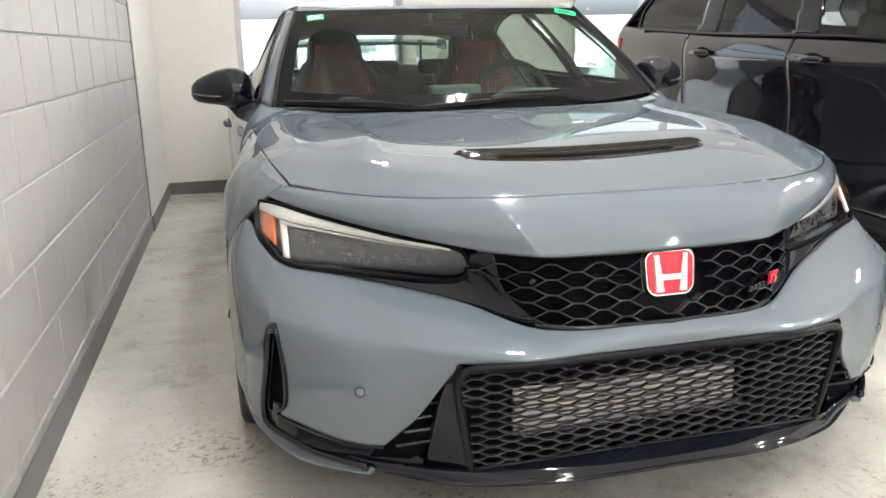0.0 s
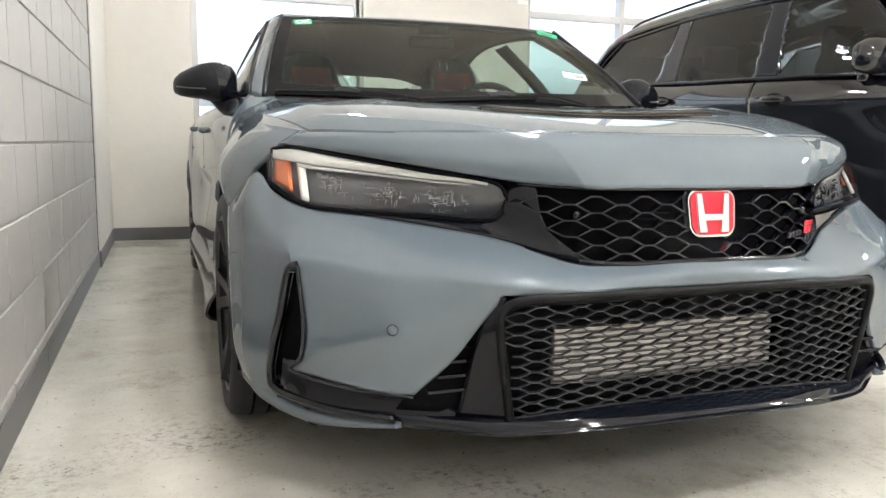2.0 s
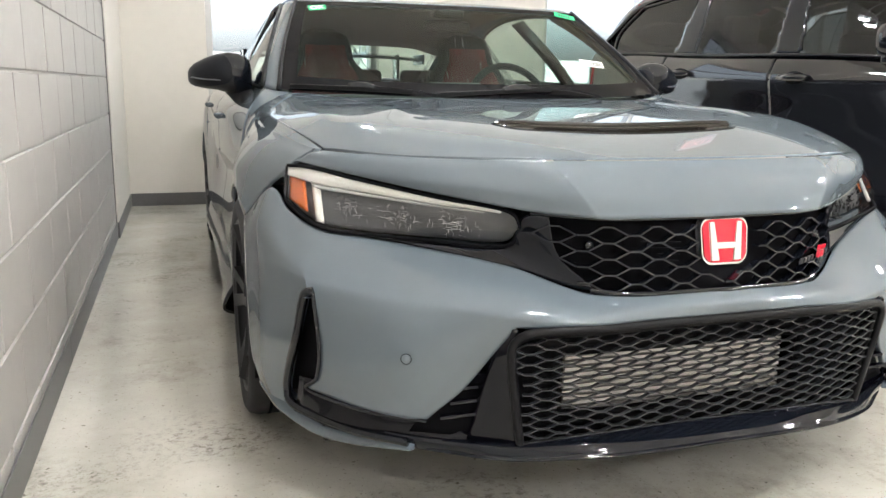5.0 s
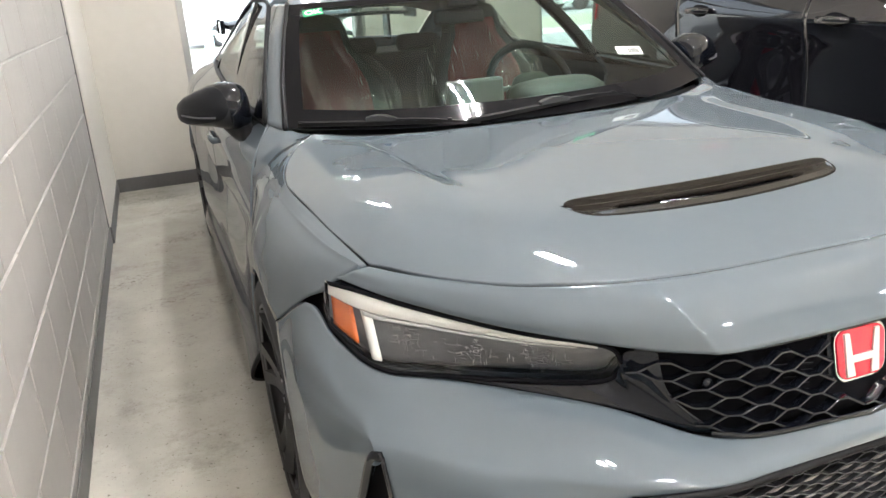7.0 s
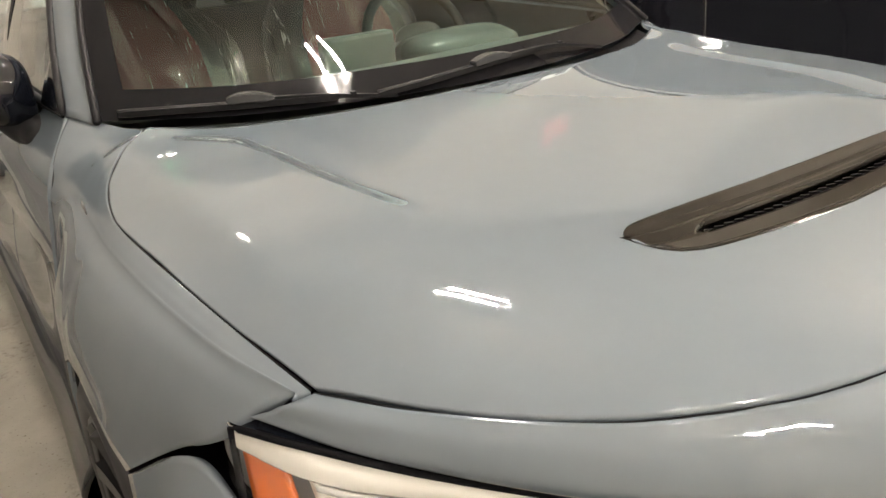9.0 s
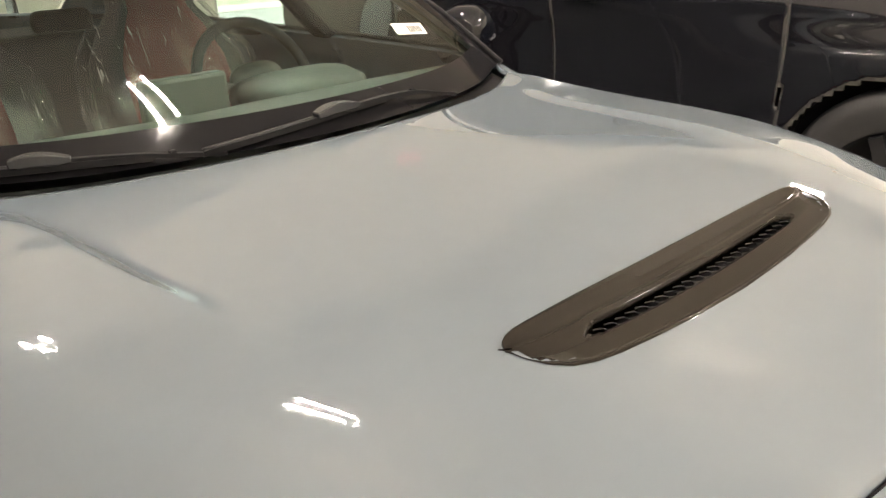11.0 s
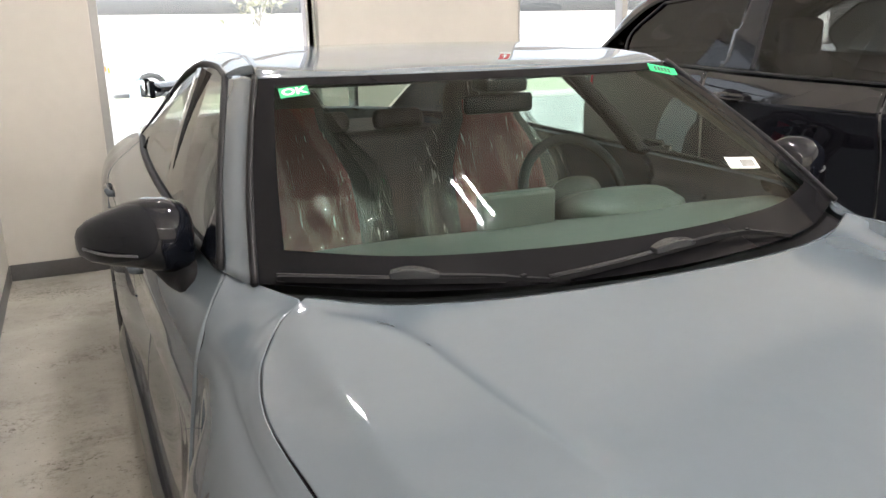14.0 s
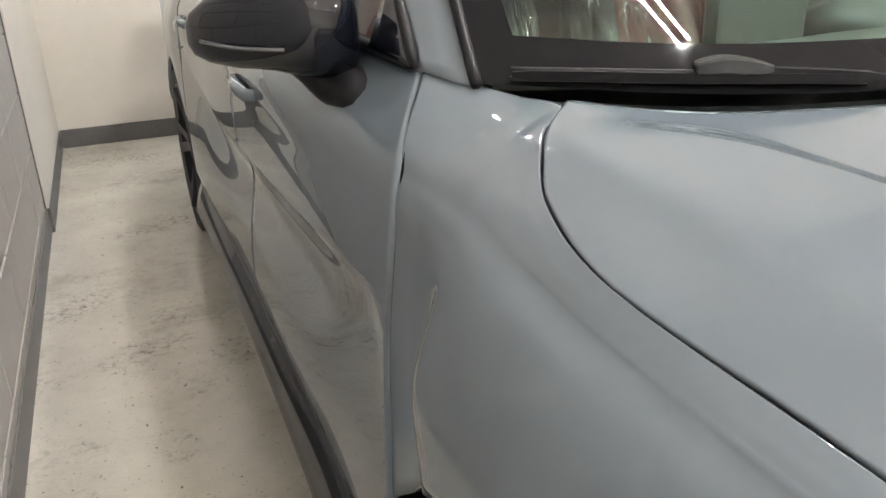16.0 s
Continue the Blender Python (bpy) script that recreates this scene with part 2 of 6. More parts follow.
def scuffs(m, color):
    """Grey rub marks that run down the painted blocks, in a few places."""
    nt = m.node_tree
    b = nt.nodes["Principled BSDF"]
    geo = nt.nodes.new("ShaderNodeNewGeometry")
    src = b.inputs["Base Color"].links[0].from_socket

    def noise(scale, lo, hi, detail):
        mp = nt.nodes.new("ShaderNodeMapping")
        mp.inputs["Scale"].default_value = scale
        t = nt.nodes.new("ShaderNodeTexNoise")
        t.inputs["Scale"].default_value, t.inputs["Detail"].default_value = 1.0, detail
        r = nt.nodes.new("ShaderNodeMapRange")
        r.inputs["From Min"].default_value, r.inputs["From Max"].default_value = lo, hi
        nt.links.new(geo.outputs["Position"], mp.inputs["Vector"])
        nt.links.new(mp.outputs[0], t.inputs["Vector"])
        nt.links.new(t.outputs[0], r.inputs["Value"])
        return r.outputs[0]
    streak, patch = noise((3, 14, 3.2), 0.56, 0.72, 7), noise((1.3, 1.7, 2.2), 0.50, 0.62, 2)
    mul = nt.nodes.new("ShaderNodeMath")
    mul.operation = "MULTIPLY"
    nt.links.new(streak, mul.inputs[0])
    nt.links.new(patch, mul.inputs[1])
    sc = nt.nodes.new("ShaderNodeMath")
    sc.operation = "MULTIPLY"
    sc.inputs[1].default_value = 0.55
    nt.links.new(mul.outputs[0], sc.inputs[0])
    mx = nt.nodes.new("ShaderNodeMix")
    mx.data_type = "RGBA"
    nt.links.new(sc.outputs[0], mx.inputs[0])
    nt.links.new(src, mx.inputs[6])
    mx.inputs[7].default_value = (*color, 1)
    nt.links.new(mx.outputs[2], b.inputs["Base Color"])


scuffs(BLOCKP, (0.26, 0.25, 0.24))


# ---- mesh helpers ----
def link(name, bm, material, parent=None, label="", smooth=True, m=None):
    me = bpy.data.meshes.new(name)
    bm.to_mesh(me)
    bm.free()
    me.materials.append(material)
    if smooth:
        me.shade_smooth()
    ob = new(name, me)
    if m is not None:
        ob.matrix_world = m
    if parent is not None:
        ob.parent = parent
    if label:
        ob["label"] = label
    return ob


def part(name, bm, material, parent, label="", smooth=True):
    return link(name, bm, material, parent, label, smooth)


def sharp(ob, deg=35):
    """Keeps edges sharper than deg crisp."""
    bm = bmesh.new()
    bm.from_mesh(ob.data)
    for e in bm.edges:
        if len(e.link_faces) == 2 and e.calc_face_angle(0) > radians(deg):
            e.smooth = False
    bm.to_mesh(ob.data)
    bm.free()
    return ob


def empty(name, label, category, group="", kind="", at=(0, 0, 0)):
    ob = new(name)
    ob.location = at
    ob.empty_display_size = 0.1
    return tagged(ob, label, category, group, kind)


def box(x0, x1, y0, y1, z0, z1, bevel=0.0, bm=None, m=None, seg=2):
    own = bmesh.new()
    bmesh.ops.create_cube(own, size=1)
    for v in own.verts:
        v.co = Vector((x0 + (v.co.x + 0.5) * (x1 - x0), y0 + (v.co.y + 0.5) * (y1 - y0), z0 + (v.co.z + 0.5) * (z1 - z0)))
    if bevel:
        bmesh.ops.bevel(own, geom=own.edges[:], offset=bevel, segments=seg, profile=0.5, affect="EDGES")
    if m is not None:
        own.transform(m)
    return merge(bm, own)


def merge(bm, own):
    if bm is None:
        return own
    me = bpy.data.meshes.new("tmp")
    own.to_mesh(me)
    own.free()
    bm.from_mesh(me)
    bpy.data.meshes.remove(me)
    return bm


def cyl(p, q, r, r2=None, n=16, bm=None, caps=True):
    """A cylinder or cone from p to q."""
    p, q = Vector(p), Vector(q)
    own = bmesh.new()
    bmesh.ops.create_cone(own, cap_ends=caps, segments=n, radius1=r, radius2=r if r2 is None else r2, depth=(q - p).length)
    own.transform(Matrix.Translation((p + q) / 2) @ (q - p).to_track_quat("Z", "Y").to_matrix().to_4x4())
    return merge(bm, own)


def catmull(P, n):
    """n samples along rows of control points P (k, ...), evenly in the index."""
    P = np.asarray(P, float)
    k = len(P)
    E = np.concatenate([2 * P[:1] - P[1:2], P, 2 * P[-1:] - P[-2:-1]])
    out = []
    for s in np.linspace(0, k - 1, n):
        i = min(int(s), k - 2)
        t = s - i
        a, b, c, d = E[i], E[i + 1], E[i + 2], E[i + 3]
        out.append(0.5 * (2 * b + (c - a) * t + (2 * a - 5 * b + 4 * c - d) * t * t + (3 * b - a - 3 * c + d) * t ** 3))
    return np.array(out)


def curve(x, xs, ys):
    """A smooth curve through (xs, ys) at x."""
    xs, ys = np.asarray(xs, float), np.asarray(ys, float)
    m = np.gradient(ys, xs)
    x = np.clip(x, xs[0], xs[-1])
    i = np.clip(np.searchsorted(xs, x) - 1, 0, len(xs) - 2)
    h = xs[i + 1] - xs[i]
    t = (x - xs[i]) / h
    return (2 * t ** 3 - 3 * t ** 2 + 1) * ys[i] + (t ** 3 - 2 * t ** 2 + t) * h * m[i] + (3 * t ** 2 - 2 * t ** 3) * ys[i + 1] + (t ** 3 - t ** 2) * h * m[i + 1]


def net(rows, nu, nv, both=False):
    """A smooth sheet through a net of control points, rows[v][u] = (|x|, y, z). both: the net is mirrored over x = 0 and starts there."""
    R = np.array(rows, float)
    if both:
        L = R[:, :0:-1].copy()
        L[..., 0] *= -1
        R = np.concatenate([L, R], axis=1)
    G = catmull(R, nv)
    return np.swapaxes(catmull(np.swapaxes(G, 0, 1), nu), 0, 1)


def normals(P):
    du = np.gradient(P, axis=1)
    dv = np.gradient(P, axis=0)
    n = np.cross(du, dv)
    return n / np.maximum(np.linalg.norm(n, axis=2, keepdims=True), 1e-9)


def sheet(P, outward, thick=0.005, keep=None, roll=0.0025, bm=None, cut=None):
    """A panel of some thickness from a grid of points, its edges turned in. keep(x, y, z): faces to keep; cut: a mask of faces to leave out."""
    P = np.asarray(P, float)
    cut = None if cut is None else np.asarray(cut)
    N = normals(P)
    if np.sum(N * np.asarray(outward, float)) < 0:
        P = P[:, ::-1]
        N = normals(P)
        cut = None if cut is None else cut[:, ::-1]
    nv, nu = P.shape[:2]
    bm = bm or bmesh.new()
    top = [[bm.verts.new(P[j, i]) for i in range(nu)] for j in range(nv)]
    made = set()
    for j in range(nv - 1):
        for i in range(nu - 1):
            c = (P[j, i] + P[j + 1, i + 1]) / 2
            if (keep is None or keep(*c)) and (cut is None or not cut[j, i]):
                made.add((i, j))
                bm.faces.new((top[j][i], top[j][i + 1], top[j + 1][i + 1], top[j + 1][i]))
    if thick:
        # rim: a rolled edge, then a flange straight in
        rim = {}

        def down(i, j, k):
            if (i, j, k) not in rim:
                rim[i, j, k] = bm.verts.new(P[j, i] - N[j, i] * (roll if k == 0 else thick))
            return rim[i, j, k]
        for (i, j) in made:
            for (di, dj), (p, q) in {(0, -1): ((i, j), (i + 1, j)), (1, 0): ((i + 1, j), (i + 1, j + 1)), (0, 1): ((i + 1, j + 1), (i, j + 1)), (-1, 0): ((i, j + 1), (i, j))}.items():
                if (i + di, j + dj) not in made:
                    a, b = top[p[1]][p[0]], top[q[1]][q[0]]
                    c, d = down(*p, 1), down(*q, 1)
                    bm.faces.new((b, a, c, d))
    loose = [v for v in bm.verts if not v.link_faces]
    bmesh.ops.delete(bm, geom=loose, context="VERTS")
    return bm


def tube(P, r, n=8, closed=False, bm=None, flat=None):
    """A round bar along points; r a number or one per point. flat: (wide, high) of a bar of four sides instead."""
    P = [Vector(p) for p in P]
    k = len(P)
    bm = bm or bmesh.new()
    R = r if hasattr(r, "__len__") else [r] * k
    rings, side = [], None
    for i, p in enumerate(P):
        d = (P[(i + 1) % k] - P[i - 1]) if closed else (P[min(i + 1, k - 1)] - P[max(i - 1, 0)])
        d.normalize()
        if side is None:
            side = d.cross(Vector((0, 0, 1)))
            if side.length < 0.1:
                side = d.cross(Vector((0, 1, 0)))
        side = (side - d * side.dot(d)).normalized()
        up = side.cross(d)
        if flat:
            w, h = flat[0] * R[i], flat[1] * R[i]
            rings.append([bm.verts.new(p + side * a * w + up * b * h) for a, b in ((1, 1), (-1, 1), (-1, -1), (1, -1))])
        else:
            rings.append([bm.verts.new(p + (side * math.cos(a) + up * math.sin(a)) * R[i]) for a in [2 * math.pi * q / n for q in range(n)]])
    m = len(rings[0])
    for i in range(k if closed else k - 1):
        a, b = rings[i], rings[(i + 1) % k]
        for q in range(m):
            bm.faces.new((a[q], a[(q + 1) % m], b[(q + 1) % m], b[q]))
    if not closed:
        bm.faces.new(rings[0][::-1])
        bm.faces.new(rings[-1])
    bmesh.ops.recalc_face_normals(bm, faces=bm.faces[:])
    return bm


def mirror(P):
    Q = np.array(P, float)
    Q[..., 0] *= -1
    return Q


def lathe(profile, n=48, bm=None, axis="X"):
    """Turns (radius, offset) pairs about the x axis."""
    bm = bm or bmesh.new()
    rings = []
    for q in range(n):
        a = 2 * math.pi * q / n
        rings.append([bm.verts.new((o, r * math.cos(a), r * math.sin(a))) for r, o in profile])
    for q in range(n):
        a, b = rings[q], rings[(q + 1) % n]
        for i in range(len(profile) - 1):
            bm.faces.new((a[i], a[i + 1], b[i + 1], b[i]))
    bmesh.ops.recalc_face_normals(bm, faces=bm.faces[:])
    return bm


def blob(rings, n=20, bm=None):
    """A closed smooth body through oval rings (centre, half width along x, half height along z), capped."""
    bm = bm or bmesh.new()
    R = []
    for c, w, h, e in rings:
        ring = []
        for q in range(n):
            a = 2 * math.pi * q / n
            ca, sa = math.cos(a), math.sin(a)
            ring.append(bm.verts.new((c[0] + w * math.copysign(abs(ca) ** e, ca), c[1], c[2] + h * math.copysign(abs(sa) ** e, sa))))
        R.append(ring)
    for a, b in zip(R, R[1:]):
        for q in range(n):
            bm.faces.new((a[q], a[(q + 1) % n], b[(q + 1) % n], b[q]))
    bm.faces.new(R[0][::-1])
    bm.faces.new(R[-1])
    bmesh.ops.recalc_face_normals(bm, faces=bm.faces[:])
    return bm


# ---- room ----
WX, BY, CEIL, HEAD = -1.47, 5.31, 4.3, 2.45
RX, FY = 9.0, -8.0


def room():
    floor = link("floor", box(WX - 0.3, RX, FY, BY + 0.25, -0.15, 0.0), FLOOR, smooth=False)
    tagged(floor, "glossy sealed grey concrete floor with stains and specks", "floor", kind="structure")
    ground = link("ground", box(-60, 60, BY + 0.25, 120, -0.2, -0.06), ASPHALT, smooth=False)
    tagged(ground, "pale grey asphalt of the lot outside", "ground", kind="structure")
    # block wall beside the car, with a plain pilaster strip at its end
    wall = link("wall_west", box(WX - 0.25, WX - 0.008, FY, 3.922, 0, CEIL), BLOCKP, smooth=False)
    tagged(wall, "white painted concrete block wall with scuffs", "wall", kind="structure")
    strip = link("wall_west_end", box(WX - 0.27, WX + 0.011, 3.9265, BY, 0, CEIL, 0.002), WALLP, smooth=False)
    tagged(strip, "smooth cream painted wall end", "wall", kind="structure")
    joint = link("trim", box(WX - 0.02, WX + 0.0035, 3.9185, 3.926, 0.1, CEIL), BASE, smooth=False)
    tagged(joint, "dark joint between block wall and plaster", "trim", kind="structure")
    # back wall: a pier at the corner, a pier in the middle, glass between
    for n, (a, b) in enumerate(((WX - 0.27, -0.835), (0.54, 2.05), (6.2, RX))):
        w = link("wall_north", box(a, b, BY, BY + 0.25, 0, CEIL, 0.006), WALLP, smooth=False)
        tagged(w, "smooth cream painted wall pier", "wall", kind="structure")
    for a, b in ((-0.835, 0.54), (2.05, 6.2)):
        w = link("wall_north_head", box(a, b, BY + 0.02, BY + 0.24, HEAD, CEIL), WALLP, smooth=False)
        tagged(w, "cream wall strip over the shop window", "wall", kind="structure")
    east = link("wall_east", box(RX, RX + 0.2, FY, BY + 0.25, 0, CEIL), HALLWALL, smooth=False)
    tagged(east, "plain cream wall added out of view to close the garage and bounce light", "wall", kind="structure")
    south = link("wall_south", box(WX - 0.3, RX, FY - 0.2, FY, 0, CEIL), HALLWALL, smooth=False)
    tagged(south, "plain cream wall added out of view to close the garage and bounce light", "wall", kind="structure")
    ceil = link("ceiling", box(WX - 0.3, RX, FY, BY + 0.25, CEIL, CEIL + 0.15), CEILP, smooth=False)
    tagged(ceil, "plain grey-beige painted ceiling", "ceiling", kind="structure")
    # vinyl base
    for a in ((WX + 0.0005, WX + 0.006, FY, 3.9185), (WX + 0.0115, WX + 0.017, 3.9265, BY - 0.0105)):
        n = 5 if a[3] < 4 else 1
        for k in range(n):
            y0 = a[2] + (a[3] - a[2]) * k / n
            y1 = a[2] + (a[3] - a[2]) * (k + 1) / n - (0.002 if n > 1 else 0)
            b = link("baseboard", box(a[0], a[1], y0, y1, 0.0, 0.1, 0.003), BASE, smooth=False)
            tagged(b, "dark grey vinyl cove base, scuffed", "baseboard", kind="structure")
    face = link("baseboard", box(WX + 0.0005, WX + 0.017, 3.919, 3.9262, 0.0, 0.1, 0.002), BASE, smooth=False)
    tagged(face, "dark grey vinyl base wrapped round the wall end", "baseboard", kind="structure")
    for a, b in ((WX + 0.0175, -0.836), (0.541, 2.049)):
        o = link("baseboard", box(a, b, BY - 0.01, BY - 0.001, 0.0, 0.1, 0.003), BASE, smooth=False)
        tagged(o, "dark grey vinyl cove base, scuffed", "baseboard", kind="structure")


def shop_window(name, x0, x1, posts):
    w = empty(name, "aluminium shop window, glass from floor to head", "window", kind="structure")
    for x in (x0 + 0.025, *posts, x1 - 0.025):
        part("mullion", box(x - 0.025, x + 0.025, BY + 0.06, BY + 0.16, 0, HEAD, 0.003), ALU, w, smooth=False)
    for z in (0.06, 1.945, HEAD - 0.03):
        part("transom", box(x0 + 0.05, x1 - 0.05, BY + 0.07, BY + 0.15, z - 0.03, z + 0.03, 0.003), ALU, w, smooth=False)
    xs = [x0, *posts, x1]
    for a, b in zip(xs, xs[1:]):
        for z0, z1 in ((0.09, 1.915), (1.975, HEAD - 0.06)):
            p = part("pane", box(a + 0.05, b - 0.05, BY + 0.105, BY + 0.111, z0, z1), PANE, w, smooth=False)
            p.visible_shadow = False


def fixture(x, y, turn=0.0, z=3.05, half=0.155):
    f = empty("ceiling_light", "white hanging fixture with two lit fluorescent tubes, of a set mostly added as unseen fill", "ceiling light", "ceiling lights", at=(x, y, z))
    f.rotation_euler[2] = radians(turn)
    part("spine", box(-0.03, 0.03, -half - 0.055, half + 0.055, 0.10, 0.13, 0.008), FIXGREY, f, smooth=False)
    for e in (-half - 0.015, half + 0.015):
        part("end_bar", box(-0.065, 0.065, e - 0.013, e + 0.013, 0.088, 0.1, 0.002), FIXWHITE, f, smooth=False)
    for s in (-0.05, 0.05):
        part("tube", cyl((s, -half, 0.0), (s, half, 0.0), 0.0105, n=12), TUBE, f, "lit fluorescent tube")
        for e in (-half - 0.015, half + 0.015):
            part("socket", box(s - 0.012, s + 0.012, e - 0.012, e + 0.012, -0.02, 0.088, 0.003), FIXWHITE, f, smooth=False)
    for e in (-half * 0.9, half * 0.9):
        part("rod", cyl((0, e, 0.09), (0, e, CEIL - z), 0.005, n=8), FIXWHITE, f)


room()
shop_window("window_1", -0.835, 0.54, (0.50,))
shop_window("window_2", 2.05, 6.2, (3.05, 4.1, 5.15))
# First lamp fits its reflections; the others are unseen, added to balance the brightness.
for fx, fy in ((0.43, 1.91), (-0.15, 4.1), (-0.1, -0.3), (-0.03, -1.7), (-0.03, -4.6), (3.3, -0.9), (2.85, -4.1), (0.9, -6.6), (5.3, 1.91), (5.3, -1.1), (5.3, -4.1)):
    fixture(fx, fy, 17 if fx > 0 else 3, half=0.07 if fy in (4.1, -0.3) else 0.155)


def block_wall():
    """Painted blocks in running bond, each its own piece, proud of the recessed joints."""
    west = bpy.data.objects["wall_west"]
    rnd = random.Random(4)
    data = {}
    for k in range(11):
        z0 = -0.078 + 0.213 * k
        for i in range(-3, 11):
            y0 = -0.25 + 0.405 * i + (0.2025 if k % 2 else 0)
            a, b = y0, min(y0 + 0.4, 3.918)
            if b - a < 0.05:
                continue
            key = (round(b - a, 3), k == 0)
            if key not in data:
                bm = bmesh.new()
                lo = 0.08 if k == 0 else 0.0
                w = b - a
                g = 0.0035
                q = [(0, lo), (w, lo), (w, 0.2085), (0, 0.2085)]
                out = [bm.verts.new((0.0, y, z)) for y, z in q]
                inn = [bm.verts.new((0.007, y + (g if y < w / 2 else -g), z + (g if z < 0.15 else -g))) for y, z in q]
                bm.faces.new(inn)
                for n in range(4):
                    bm.faces.new((out[n], out[(n + 1) % 4], inn[(n + 1) % 4], inn[n]))
                bmesh.ops.recalc_face_normals(bm, faces=bm.faces[:])
                me = bpy.data.meshes.new("block")
                bm.to_mesh(me)
                bm.free()
                me.materials.append(BLOCKP)
                data[key] = me
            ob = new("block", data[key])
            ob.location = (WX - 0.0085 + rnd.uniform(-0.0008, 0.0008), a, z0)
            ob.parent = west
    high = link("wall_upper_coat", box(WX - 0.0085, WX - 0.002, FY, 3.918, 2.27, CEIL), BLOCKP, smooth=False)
    tagged(high, "white painted upper block wall", "wall", kind="structure")


block_wall()


# ---- the grey hatchback ----
car = empty("hatchback", "light grey sport hatchback with black trim beside a block wall", "car")


def arr(*p):
    return np.array(p[0] if len(p) == 1 else p, float)


# hood: height over the plan, seam lines round it


def hood_front(a):
    return curve(a, (0, 0.1, 0.2, 0.3, 0.4, 0.48, 0.56, 0.63, 0.69, 0.757), (0.128, 0.128, 0.131, 0.143, 0.168, 0.204, 0.255, 0.318, 0.388, 0.487))


def smooth(a, b, x):
    t = np.clip((x - a) / (b - a), 0, 1)
    return t * t * (3 - 2 * t)


Z62 = (0.8364, 0.861, 0.8794, 0.8916, 0.8984, 0.9023, 0.9055, 0.91, 0.9185, 0.9248)
S1 = (-0.309, -0.213, -0.15, -0.112, -0.086, -0.067, -0.057, -0.049, -0.056, -0.023)
S2 = (-0.743, -0.662, -0.592, -0.526, -0.466, -0.419, -0.388, -0.378, -0.369, -0.362)
HOOD_C = np.reshape([0.88485, 0.05013, -0.01745, 0.01138, 0.04701, -0.12251, -0.04602, 0.11978, -0.09896, 0.1719, -0.05351, -0.06056], (3, 4))


def crease_x(y):
    return curve(y, (0.3, 0.41, 0.57, 0.65, 0.75, 0.86, 1.0, 1.1, 1.16, 1.22, 1.30, 1.36), (0.46, 0.485, 0.510, 0.522, 0.533, 0.543, 0.552, 0.560, 0.578, 0.612, 0.668, 0.71))


def hood_dome(a, y):
    """The hood as one soft dome with rolled shoulders."""
    A, Y = np.asarray(a, float) / 0.8, (np.asarray(y, float) - 0.7) / 0.6
    z = sum(HOOD_C[i, j] * A ** (2 * i) * Y ** j for i in range(3) for j in range(4))
    d = a - crease_x(y)
    fade = 1 / (1 + np.exp(-(y - 0.60) / 0.07))
    soft = 0.0075 + 0.013 * smooth(1.02, 1.25, y)
    st = 1 / (1 + np.exp(-d / soft))
    rear = 1 - 0.6 * smooth(1.16, 1.30, y)
    low = z + fade * rear * 0.00501 * np.exp(-(d / 0.16) ** 2) * (1 - st)
    z = low + fade * rear * 0.0105 * st * np.exp(-(np.maximum(d, 0) / 0.20) ** 2)
    k = a - 0.712
    z = z + 0.11 * smooth(0.42, 0.62, y) * (0.05 * np.logaddexp(0, k / 0.05) - 0.016 * np.logaddexp(0, k / 0.016) - 0.024 * np.exp(-(k / 0.08) ** 2))
    roll = 0.01581 * np.exp(-((a - 0.70) / 0.10) ** 2) / (1 + np.exp(-(y - 0.45) / 0.08))
    return z + roll, low + roll * (1 - st)


def hood_z(a, y):
    """Height of the hood: the dome, and over it two flat facets that meet in a rib on the shoulder, raised by a riser along the crease."""
    old, low = hood_dome(a, y)
    d = a - crease_x(y)
    ys = (0.4, 0.5, 0.6, 0.7, 0.8, 0.9, 1.0, 1.1, 1.2, 1.3)
    s1 = curve(y, ys, S1)
    s2 = curve(y, ys, S2)
    w = 0.0065 + 0.02 * (1 - smooth(0.5, 0.75, y))
    upper = curve(y, ys, Z62) + s1 * (a - 0.62) + (s2 - s1) * w * np.logaddexp(0, (a - 0.722) / w)
    steep = 0.06 + 0.28 * smooth(0.50, 0.85, y) - 0.16 * smooth(1.08, 1.24, y)
    riser = upper + (steep - s1) * d
    soft = 0.0025
    z = soft * np.logaddexp(low / soft, riser / soft)
    crisp = 0.0007 + 0.0012 * smooth(1.05, 1.22, y)
    z = -crisp * np.logaddexp(-upper / crisp, -z / crisp)
    z = low + (z - low) * smooth(-0.085, -0.03, d)
    k = smooth(0.56, 0.72, y) * (1 - smooth(1.23, 1.33, y))
    return old + (z - old) * k


VENT_A = (0, 0.12, 0.2, 0.25, 0.285, 0.310, 0.328, 0.338, 0.343)
VENT_F = (0.370, 0.3725, 0.377, 0.381, 0.387, 0.397, 0.414, 0.434, 0.455)
VENT_R = (0.488, 0.486, 0.483, 0.480, 0.4775, 0.475, 0.471, 0.466, 0.457)


def in_vent(x, y, shrink=0.0):
    a = abs(x)
    return a < 0.343 - shrink and np.interp(a, VENT_A, VENT_F) + shrink < y < np.interp(a, VENT_A, VENT_R) - shrink


